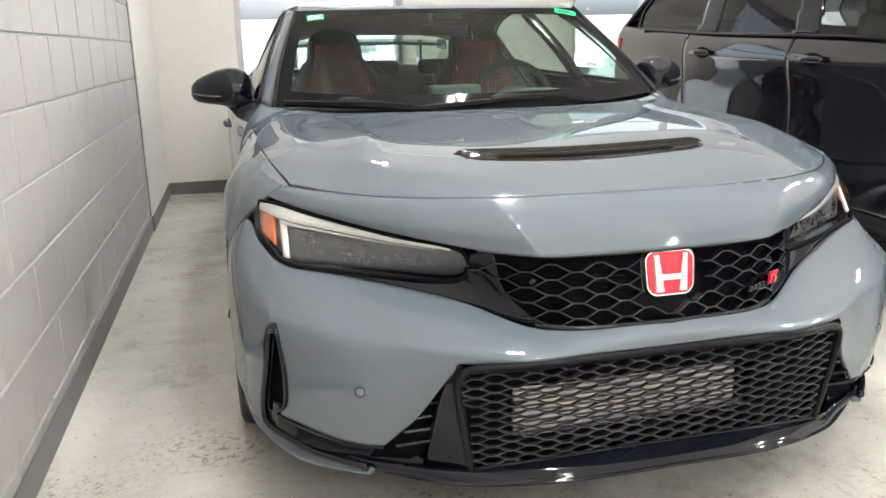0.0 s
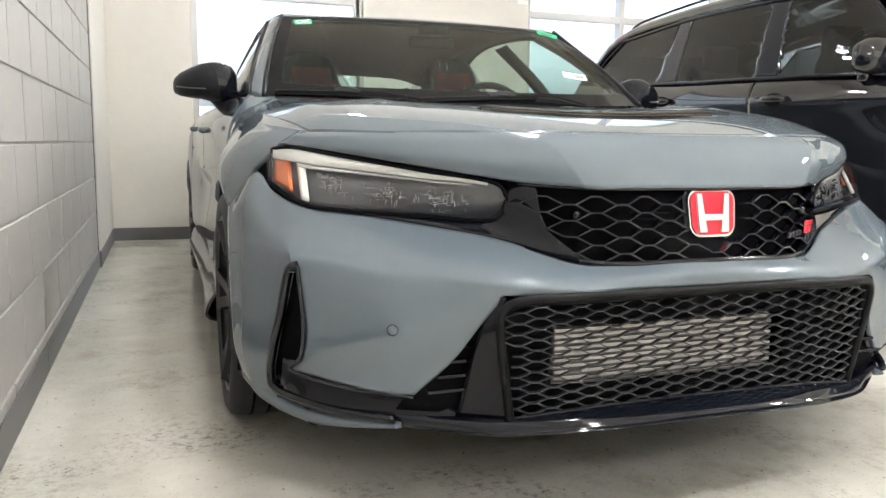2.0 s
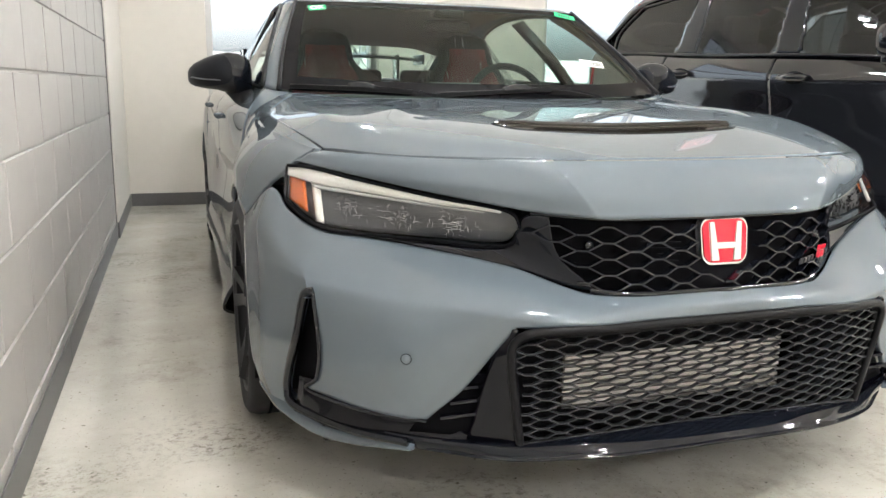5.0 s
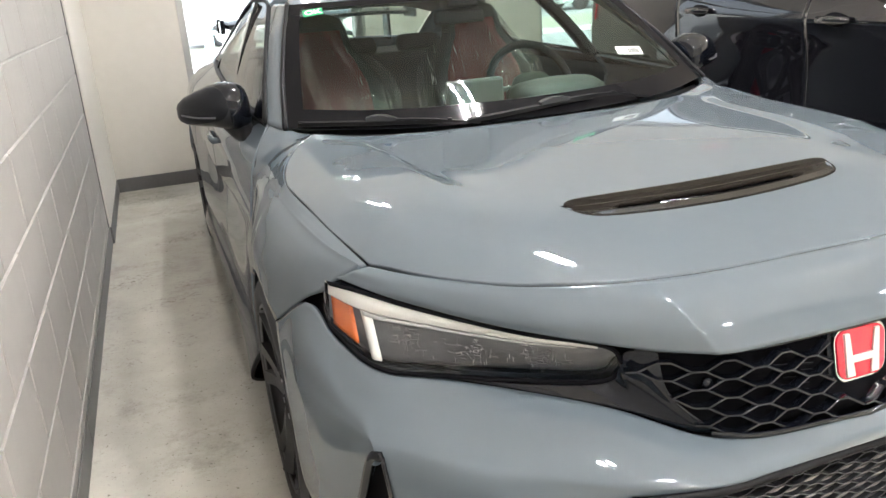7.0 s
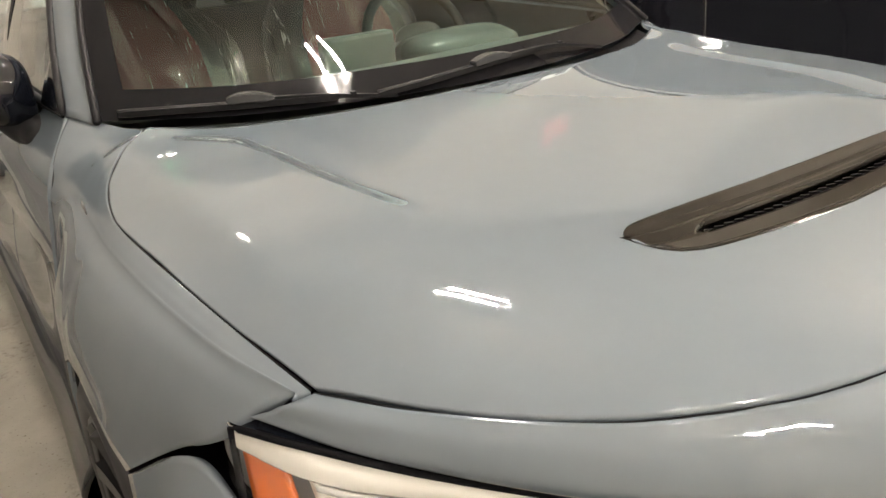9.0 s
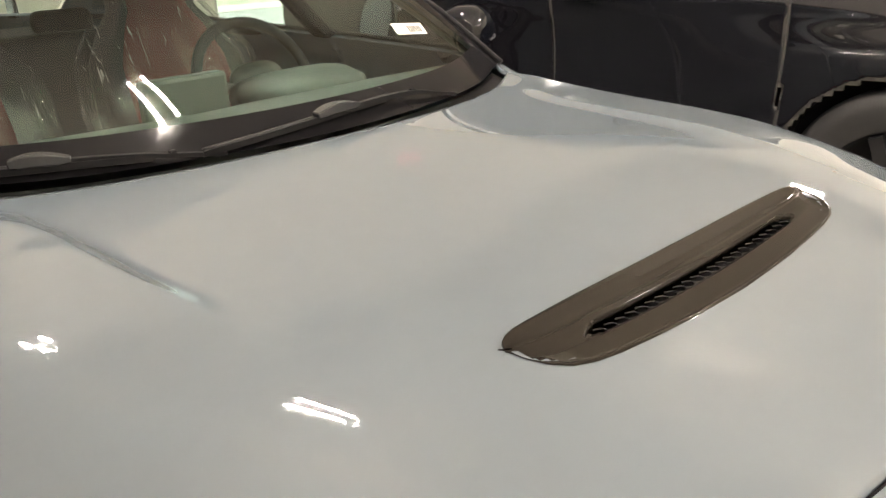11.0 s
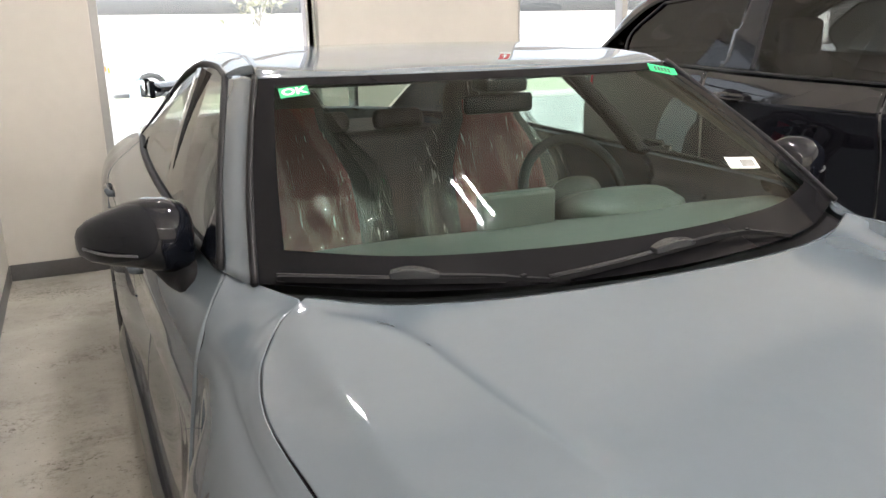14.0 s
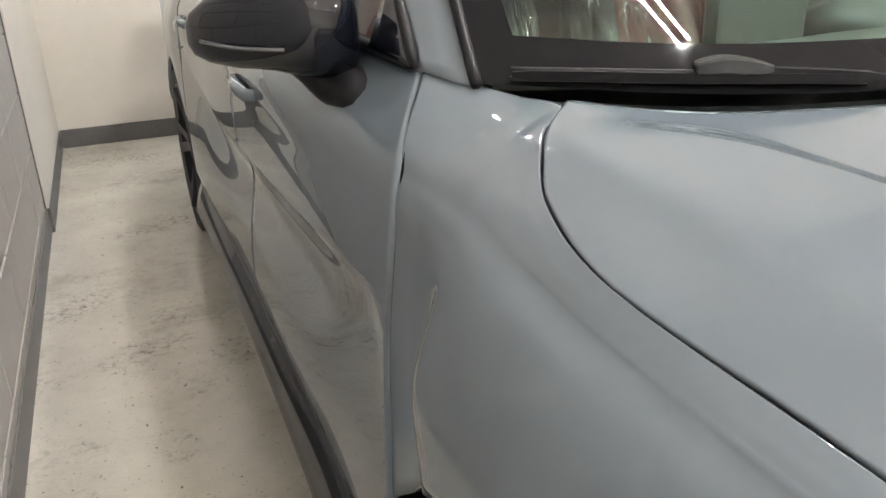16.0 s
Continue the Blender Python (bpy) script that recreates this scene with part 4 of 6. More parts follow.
part("red_shape", box(-0.019, 0.015, -0.003, 0.004, 0.002, 0.014, 0.002, m=BM @ SLANT), RED, badge, smooth=False)
part("red_shape", box(-0.016, -0.005, -0.003, 0.004, -0.014, 0.0015, 0.002, m=BM @ SLANT), RED, badge, smooth=False)
part("red_shape", box(0.002, 0.013, -0.003, 0.004, -0.014, 0.0015, 0.002, m=BM @ SLANT), RED, badge, smooth=False)
for k in range(4):
    part("steel_bar", box(-0.0058, 0.0058, -0.002, 0.003, -0.0055, 0.0055, 0.001, m=Matrix.Translation((0.212 + 0.0145 * k, 0.006 + 0.006 * k, 0.594 + 0.001 * k)) @ Matrix.Rotation(radians(24), 4, "Z") @ SLANT), RIM, badge, smooth=False)


# headlamps
def headlamp(s):
    S = mirror if s < 0 else np.array
    lamp = empty("headlamp", "", "")
    lamp.parent = car
    top = arr((0.402, 0.140, 0.672), (0.432, 0.152, 0.706), (0.56, 0.232, 0.728), (0.70, 0.362, 0.754), (0.79, 0.468, 0.772), (0.832, 0.55, 0.769))
    bot = arr((0.400, 0.146, 0.658), (0.428, 0.168, 0.628), (0.56, 0.235, 0.632), (0.70, 0.312, 0.640), (0.79, 0.378, 0.650), (0.842, 0.52, 0.690))
    mid = (top + bot) / 2 + arr((0.0, -0.004, 0), (0.004, -0.008, 0), (0.006, -0.012, 0), (0.010, -0.012, 0), (0.014, -0.012, 0), (0.010, 0, 0))
    part("lens", sheet(S(net([top, mid, bot], 70, 14)), (s * 0.3, -1, 0), 0), CLEAR, lamp, "clear headlamp lens").visible_shadow = False
    back = np.array([top, mid, bot]) + arr((-0.012, 0.045, 0.0))
    part("housing", sheet(S(net(back, 70, 12)), (s * 0.3, -1, 0), 0.004), GREY_LENS, lamp)
    side = np.array([top + arr((0.0, 0.002, 0.0015)), top + arr((-0.012, 0.05, 0.004))])
    part("bezel", sheet(S(net(side, 60, 4)), (0, 0, -1), 0.003), BLACK, lamp)
    side = np.array([bot + arr((0.0, 0.002, -0.0015)), bot + arr((-0.012, 0.05, -0.004))])
    part("bezel", sheet(S(net(side, 60, 4)), (0, 0, 1), 0.003), BLACK, lamp)
    outline = np.concatenate([catmull(top, 40), catmull(bot, 40)[::-1]])
    part("seal", tube(S(outline), 0.0042, 6, closed=True), DARK, lamp)
    # light guide along the top edge and down the outer end
    T0, B0 = catmull(top, 60), catmull(bot, 60)
    rows = []
    for f, off in ((0.0, (0, 0.010, 0.001)), (0.02, (0, 0.002, 0)), (0.20, (0, -0.001, 0)), (0.225, (0, 0.005, 0))):
        rows.append([T0[k] * (1 - f * g) + B0[k] * f * g + arr(off) for k in range(13, 60) for g in (0.55 + 0.65 * min(1, (k - 13) / 30),)])
    part("light_guide", sheet(S(np.array(rows)), (0, -1, 0.4), 0.006), WHITE_LENS, lamp, "milky white daytime light guide")
    rows = []
    for f, off in ((0.235, (0, 0.008, 0)), (0.25, (0, 0.004, 0)), (0.29, (0, 0.003, 0)), (0.305, (0, 0.009, 0))):
        rows.append([T0[k] * (1 - f * g) + B0[k] * f * g + arr(off) for k in range(16, 48) for g in (0.6 + 0.55 * min(1, (k - 13) / 30),)])
    part("light_guide", sheet(S(np.array(rows)), (0, -1, 0.4), 0.004), SILVER, lamp)

    def at(u, v, d):
        k = min(int(u), 4)
        f = u - k
        return (top[k] * (1 - f) + top[k + 1] * f) * (1 - v) + (bot[k] * (1 - f) + bot[k + 1] * f) * v + arr((0, d, 0))
    part("light_guide", sheet(S(np.array([[at(3.80, v, 0.016), at(3.83, v, 0.006), at(3.96, v, 0.004), at(4.0, v, 0.012)] for v in np.linspace(0.10, 0.93, 10)])), (0, -1, 0), 0.005), WHITE_LENS, lamp)
    part("reflector", sheet(S(np.array([[at(u, v, 0.010) for u in np.linspace(4.3, 4.85, 8)] for v in np.linspace(0.24, 0.88, 8)])), (0, -1, 0), 0.006), AMBER, lamp, "amber side reflector")
    # lamp modules: chrome bowls behind ribbed bars
    for u0 in (1.65, 2.45, 3.25):
        c = at(u0, 0.55, 0.042)
        part("lamp_module", box(-0.030, 0.030, -0.004, 0.010, -0.015, 0.015, 0.004, m=Matrix.Translation((s * c[0], c[1], c[2])) @ Matrix.Rotation(radians(s * 40), 4, "Z")), GREY_LENS, lamp, smooth=False)
        rnd = random.Random(int(u0 * 100))
        bm = bmesh.new()
        for k in range(64):
            u, v = u0 + rnd.gauss(0, 0.15), 0.56 + rnd.gauss(0, 0.13)
            p = at(u, v, 0.022)
            sx, sz = (rnd.uniform(0.0015, 0.007), 0.00055) if k % 2 else (0.00055, rnd.uniform(0.0012, 0.006))
            box(-sx, sx, -0.002, 0.002, -sz, sz, bm=bm, m=Matrix.Translation((s * p[0], p[1], p[2])) @ Matrix.Rotation(radians(s * 40), 4, "Z") @ Matrix.Rotation(rnd.uniform(-0.12, 0.12), 4, "Y"))
        part("reflector_facet", bm, CHROME, lamp, smooth=False)


headlamp(-1)
headlamp(1)


# sides
def hood_side(y):
    """A point just outside the hood's side seam."""
    a = float(curve(y, (0.487, 0.65, 0.783, 0.87, 0.96, 1.05, 1.11, 1.155, 1.20, 1.235, 1.30, 1.35), (0.755, 0.785, 0.80, 0.806, 0.813, 0.815, 0.808, 0.798, 0.785, 0.766, 0.725, 0.672))) + 0.0035
    return (a, y + 0.001, float(hood_z(a - 0.0035, y)))


def row_mix(p, q, f):
    return [tuple(a + (b - a) * f for a, b in zip(u, v)) for u, v in zip(p, q)]


F_CREST = [(0.775, 0.500, 0.812), (0.812, 0.63, 0.822), (0.835, 0.81, 0.834), (0.842, 1.0, 0.840), (0.838, 1.17, 0.848), (0.832, 1.235, 0.855), (0.832, 1.262, 0.856), (0.833, 1.33, 0.857), (0.838, 1.388, 0.859), (0.846, 1.432, 0.862)]
F_MID = [(0.845, 0.565, 0.748), (0.875, 0.70, 0.765), (0.895, 0.84, 0.772), (0.90, 1.0, 0.775), (0.892, 1.15, 0.778), (0.8795, 1.228, 0.787), (0.8735, 1.258, 0.790), (0.865, 1.32, 0.794), (0.866, 1.362, 0.790), (0.868, 1.395, 0.785)]
F_LOW = [(0.875, 0.65, 0.703), (0.905, 0.76, 0.715), (0.92, 0.87, 0.722), (0.925, 0.99, 0.725), (0.921, 1.11, 0.716), (0.915, 1.222, 0.70), (0.888, 1.252, 0.695), (0.886, 1.295, 0.683), (0.889, 1.332, 0.672), (0.892, 1.365, 0.66)]
F_ARCH = [(0.92, 0.778, 0.617), (0.928, 0.82, 0.645), (0.93, 0.90, 0.668), (0.93, 0.97, 0.675), (0.93, 1.08, 0.657), (0.928, 1.17, 0.61), (0.910, 1.20, 0.585), (0.908, 1.235, 0.558), (0.913, 1.272, 0.528), (0.918, 1.305, 0.50)]
U_TOP = [(0.760, 0.490, float(hood_z(0.757, 0.490))), *[hood_side(y) for y in (0.62, 0.80, 1.0, 1.10, 1.18, 1.225, 1.262, 1.30, 1.34)], (0.705, 1.40, 0.931), (0.742, 1.455, 0.9395), (0.780, 1.515, 0.947)]
U_CREST = [tuple(np.interp(y, [p[1] for p in F_CREST], [p[k] for p in F_CREST]) for k in range(3)) for y in (0.50, 0.63, 0.81, 1.0, 1.09, 1.16, 1.235, 1.262, 1.30, 1.345, 1.38, 1.405, 1.432)]


def resample(row, at):
    """A row of ten points read at fractional places."""
    return [tuple(np.interp(k, range(len(row)), [p[i] for p in row]) for i in range(3)) for k in at]


U_AT = [float(np.interp(p[1], [q[1] for q in F_CREST], range(10))) for p in U_CREST]
U_MID, U_LOW, U_ARCH = (resample(r, U_AT) for r in (F_MID, F_LOW, F_ARCH))


def rise(d):
    """How the fender climbs inwards from its crest: steep at first, flatter towards the cowl."""
    return float(np.interp(d, (0, 0.012, 0.025, 0.045, 0.08, 0.16), (0, 0.0118, 0.0225, 0.036, 0.053, 0.075)))


def shelf(f):
    row = []
    for t, c in zip(U_TOP, U_CREST):
        x, y, _ = (p + (q - p) * f for p, q in zip(t, c))
        row.append((x, y, c[2] + (t[2] - c[2]) * rise(c[0] - x) / rise(c[0] - t[0])))
    return row


FENDER = [*[shelf(f) for f in (0, 0.2, 0.4, 0.6, 0.8, 0.93)], row_mix(U_CREST, U_MID, 0.09), row_mix(U_CREST, U_MID, 0.45), U_MID, U_LOW, U_ARCH]
FENDER[7] = [(x + 0.003, y, z + 0.003) for x, y, z in FENDER[7]]
DOORS = [
    [(0.784, 1.522, 0.948), (0.800, 1.80, 0.958), (0.805, 2.2, 0.968), (0.800, 2.7, 0.978), (0.785, 3.1, 0.99), (0.765, 3.42, 1.0)],
    [(0.8475, 1.430, 0.866), (0.885, 1.80, 0.868), (0.898, 2.2, 0.873), (0.900, 2.7, 0.88), (0.895, 3.1, 0.890), (0.885, 3.42, 0.90)],
    [(0.872, 1.399, 0.785), (0.893, 1.75, 0.78), (0.900, 2.2, 0.78), (0.902, 2.7, 0.79), (0.903, 3.1, 0.80), (0.910, 3.42, 0.81)],
    [(0.884, 1.385, 0.72), (0.894, 1.75, 0.695), (0.900, 2.2, 0.675), (0.903, 2.7, 0.665), (0.904, 3.07, 0.69), (0.913, 3.41, 0.75)],
    [(0.886, 1.383, 0.71), (0.889, 1.75, 0.68), (0.894, 2.2, 0.66), (0.898, 2.7, 0.65), (0.903, 3.07, 0.68), (0.914, 3.41, 0.74)],
    [(0.896, 1.369, 0.66), (0.874, 1.75, 0.60), (0.872, 2.2, 0.58), (0.878, 2.7, 0.58), (0.900, 3.05, 0.64), (0.920, 3.40, 0.66)],
    [(0.922, 1.309, 0.50), (0.900, 1.75, 0.43), (0.897, 2.2, 0.42), (0.900, 2.7, 0.42), (0.915, 3.05, 0.44), (0.930, 3.34, 0.50)],
    [(0.925, 1.33, 0.36), (0.905, 1.75, 0.30), (0.902, 2.2, 0.29), (0.902, 2.7, 0.29), (0.915, 3.05, 0.30), (0.928, 3.33, 0.34)],
]
QUARTER = [
    [(0.765, 3.424, 1.0), (0.745, 3.65, 1.01), (0.70, 4.0, 1.01), (0.62, 4.35, 0.99), (0.45, 4.50, 0.985)],
    [(0.885, 3.424, 0.90), (0.88, 3.65, 0.905), (0.84, 4.05, 0.91), (0.72, 4.42, 0.90), (0.48, 4.55, 0.90)],
    [(0.910, 3.424, 0.81), (0.92, 3.65, 0.82), (0.89, 4.1, 0.81), (0.75, 4.48, 0.80), (0.48, 4.58, 0.80)],
    [(0.920, 3.404, 0.66), (0.93, 3.68, 0.73), (0.91, 4.02, 0.66), (0.77, 4.50, 0.62), (0.48, 4.59, 0.62)],
    [(0.930, 3.344, 0.50), (0.932, 3.70, 0.675), (0.925, 4.04, 0.45), (0.78, 4.50, 0.32), (0.48, 4.59, 0.32)],
]


def wheel(x, y, front):
    s = math.copysign(1, x)
    w = empty("wheel", "", "", at=(x, y, 0.321))
    w.parent = car
    t = [(0.245, -0.115), (0.262, -0.128), (0.295, -0.132), (0.313, -0.122), (0.3205, -0.10), (0.321, 0), (0.3205, 0.10), (0.313, 0.122), (0.295, 0.132), (0.262, 0.128), (0.245, 0.115)]
    tyre = part("tyre", lathe(t, 72), RUBBER, w, "black low-profile tyre")
    # dark bands just proud of the tread stand in for shaded grooves
    bm = bmesh.new()
    for k in (-0.07, -0.025, 0.025, 0.07):
        lathe([(0.3212, k - 0.004), (0.3222, k - 0.003), (0.3222, k + 0.003), (0.3212, k + 0.004)], 72, bm=bm)
    part("groove_shade_band", bm, DARK, tyre)
    r = [(0.246, -0.12), (0.238, -0.11), (0.225, -0.05), (0.22, 0.0), (0.226, 0.08), (0.238, 0.108), (0.248, 0.118), (0.252, 0.124), (0.248, 0.128), (0.240, 0.122)]
    rim = part("rim", lathe([(a, b * s) for a, b in r], 72), RIM, w, "dark grey alloy rim")
    bm = bmesh.new()
    for k in range(5):
        for d in (-0.13, 0.13):
            a = 2 * math.pi * k / 5 + d
            p = [(s * 0.088, 0.05 * math.cos(a), 0.05 * math.sin(a)), (s * 0.100, 0.15 * math.cos(a + d * 0.2), 0.15 * math.sin(a + d * 0.2)), (s * 0.116, 0.241 * math.cos(a + d * 0.5), 0.241 * math.sin(a + d * 0.5))]
            tube(catmull(p, 7), [1.1, 1.05, 1.0, 0.95, 0.95, 1.0, 1.15], flat=(0.014, 0.017), bm=bm)
    part("spoke", bm, RIM, rim, smooth=False)
    part("hub", lathe([(0.0, s * 0.105), (0.03, s * 0.105), (0.034, s * 0.10), (0.068, s * 0.092), (0.072, s * 0.06)], 32), RIM, rim)
    for k in range(5):
        a = 2 * math.pi * (k + 0.5) / 5
        part("lug_nut", cyl((s * 0.088, 0.052 * math.cos(a), 0.052 * math.sin(a)), (s * 0.108, 0.052 * math.cos(a), 0.052 * math.sin(a)), 0.009, n=6), STEEL, rim, smooth=False)
    part("brake_disc", lathe([(0.08, s * 0.03), (0.175, s * 0.03), (0.175, s * 0.0), (0.08, s * 0.0)], 48), STEEL, w)
    c = lathe([(0.125, s * 0.055), (0.195, s * 0.055), (0.195, s * -0.03), (0.125, s * -0.03), (0.125, s * 0.055)], 72)
    bmesh.ops.delete(c, geom=[f for f in c.faces if f.calc_center_median().y < 0.09 or abs(f.calc_center_median().z) > 0.13], context="FACES")
    part("caliper", c, RED, w, "red brake caliper")
    # dark arch lining
    liner = lathe([(0.345, s * -0.16), (0.345, s * 0.12), (0.35, s * 0.12), (0.35, s * -0.16)], 40)
    bmesh.ops.delete(liner, geom=[f for f in liner.faces if f.calc_center_median().z < -0.12], context="FACES")
    part("arch_liner", liner, DARK, w)


def glazing(S, s):
    pil = net([
        [(0.741, 1.441, 0.938), (0.702, 1.62, 1.065), (0.652, 1.80, 1.18), (0.603, 1.955, 1.284)],
        [(0.765, 1.475, 0.946), (0.728, 1.665, 1.070), (0.676, 1.86, 1.190), (0.626, 2.04, 1.289)],
        [(0.785, 1.525, 0.950), (0.745, 1.72, 1.068), (0.692, 1.93, 1.186), (0.640, 2.14, 1.282)],
    ], 30, 8)
    part("a_pillar", sheet(S(pil), (s, -0.5, 0.3), 0.02), PAINT, car)
    ins = np.array(pil) + arr((-0.035, 0.03, -0.01))
    part("a_pillar_trim", sheet(S(ins), (-s, 0.5, 0), 0.004), DASH, car)
    strip = tube(S(pil[0] + arr((0.003, -0.004, 0.004))), 0.0075, 6)
    part("pillar_moulding", strip, MATTE, car, "black screen moulding")
    belt = catmull([(0.787, 1.53, 0.955), (0.802, 1.80, 0.964), (0.807, 2.2, 0.974), (0.802, 2.7, 0.984), (0.787, 3.1, 0.996), (0.762, 3.44, 1.008)], 60)
    topl = catmull([(0.640, 2.145, 1.283), (0.618, 2.40, 1.303), (0.612, 2.75, 1.300), (0.628, 3.05, 1.25), (0.672, 3.28, 1.15), (0.755, 3.46, 1.015)], 60)
    front = catmull([(0.787, 1.53, 0.955), (0.745, 1.72, 1.068), (0.692, 1.93, 1.186), (0.640, 2.145, 1.283)], 30)
    ring = np.concatenate([front, topl[1:], belt[::-1][1:-1]])
    part("window_moulding", tube(S(ring), 0.0085, 6, closed=True), MATTE, car, "black window surround")
    g = np.zeros((14, 60, 3))
    lower = belt
    upper_l = np.concatenate([front, topl[1:]])
    idx = np.linspace(0, len(upper_l) - 1, 60).round().astype(int)
    up = upper_l[idx]
    yy = np.linspace(1.535, 3.44, 60)
    lo = np.stack([np.interp(yy, belt[:, 1], belt[:, k]) for k in range(3)], 1)
    uu = np.stack([np.interp(yy, upper_l[:, 1], upper_l[:, k]) for k in range(3)], 1)
    for j, v in enumerate(np.linspace(0, 1, 14)):
        g[j] = lo * (1 - v) + uu * v
        g[j, :, 0] += 0.012 * math.sin(math.pi * v) - 0.006
    part("side_glass", sheet(S(g), (s, 0, 0), 0), PRIVACY, car, "tinted side glass")
    bp = net([[(0.80, 2.24, 0.97), (0.80, 2.33, 0.972)], [(0.74, 2.36, 1.11), (0.74, 2.45, 1.11)], [(0.635, 2.54, 1.295), (0.635, 2.64, 1.293)]], 5, 12)
    part("b_pillar", sheet(S(bp), (s, 0, 0.2), 0.03), BLACK, car)
    bp = net([[(0.785, 3.12, 1.0), (0.783, 3.16, 1.0)], [(0.66, 3.20, 1.19), (0.655, 3.23, 1.18)]], 4, 8)
    part("window_divider", sheet(S(bp), (s, 0, 0.2), 0.02), BLACK, car)
    # rail over the doors and the thick rear pillar
    rail = net([
        [(0.640, 2.13, 1.288), (0.618, 2.40, 1.309), (0.612, 2.75, 1.306), (0.628, 3.06, 1.256), (0.675, 3.30, 1.152), (0.762, 3.48, 1.012)],
        [(0.615, 2.10, 1.303), (0.590, 2.40, 1.324), (0.585, 2.75, 1.322), (0.60, 3.10, 1.275), (0.645, 3.45, 1.17), (0.735, 3.75, 1.012)],
        [(0.585, 2.06, 1.311), (0.555, 2.40, 1.334), (0.55, 2.75, 1.333), (0.55, 3.15, 1.293), (0.57, 3.70, 1.19), (0.62, 4.25, 1.0)],
    ], 50, 10)
    part("roof_rail", sheet(S(rail), (s, 0, 1), 0.02), PAINT, car)


def door_mirror(s):
    m = empty("door_mirror", "", "")
    m.parent = car
    bm = bmesh.new()
    R = []
    # rings from the tip inwards; each is an oval in the y, z plane
    spec = [(1.040, 1.772, 0.990, 0.008, 0.014), (1.034, 1.765, 0.991, 0.024, 0.028), (1.016, 1.750, 0.995, 0.043, 0.042), (0.98, 1.732, 1.001, 0.062, 0.055), (0.94, 1.718, 1.007, 0.076, 0.065), (0.90, 1.712, 1.005, 0.084, 0.074), (0.865, 1.712, 0.998, 0.085, 0.078), (0.838, 1.718, 0.989, 0.078, 0.076), (0.823, 1.728, 0.983, 0.062, 0.066), (0.816, 1.736, 0.980, 0.04, 0.047)]
    n = 28
    for x, y, z, ry, rz in spec:
        x, z = x - 0.008, z - 0.007
        ring = []
        for q in range(n):
            a = 2 * math.pi * q / n
            c, d = math.cos(a), math.sin(a)
            yy = ry * math.copysign(abs(c) ** 0.8, c)
            ring.append(bm.verts.new((s * x, y + (yy if yy < 0 else yy * 0.45), z + rz * math.copysign(abs(d) ** 0.8, d))))
        R.append(ring)
    for a, b in zip(R, R[1:]):
        for q in range(n):
            bm.faces.new((a[q], a[(q + 1) % n], b[(q + 1) % n], b[q]))
    bm.faces.new(R[0])
    bm.faces.new(R[-1][::-1])
    bmesh.ops.recalc_face_normals(bm, faces=bm.faces[:])
    part("shell", bm, LIPBLACK, m, "gloss black mirror shell")
    part("mirror_glass", box(min(s * 0.86, s * 0.972), max(s * 0.86, s * 0.972), 1.745, 1.751, 0.962, 1.030, 0.002), CHROME, m, smooth=False)
    path = catmull([(1.020, 1.724, 0.979), (0.98, 1.674, 0.973), (0.925, 1.6415, 0.970)], 12)
    part("turn_signal", tube([(s * p[0], p[1], p[2]) for p in path], 0.0026, 6), GREY_LENS, m, "grey turn signal strip")
    stalk = catmull([(0.865, 1.715, 0.955), (0.848, 1.70, 0.922), (0.832, 1.665, 0.905), (0.828, 1.615, 0.897)], 10)
    part("stalk", tube([(s * p[0], p[1], p[2]) for p in stalk], [0.05, 0.046, 0.042, 0.04, 0.039, 0.037, 0.035, 0.032, 0.028, 0.018], 16), MATTE, m)
    tri = net([[(0.795, 1.53, 0.955), (0.805, 1.66, 0.962)], [(0.772, 1.60, 1.0), (0.79, 1.66, 1.0)], [(0.752, 1.69, 1.05), (0.757, 1.70, 1.05)]], 5, 8)
    part("sail_panel", sheet((mirror if s < 0 else np.array)(tri), (s, 0, 0), 0.008), BLACK, m)


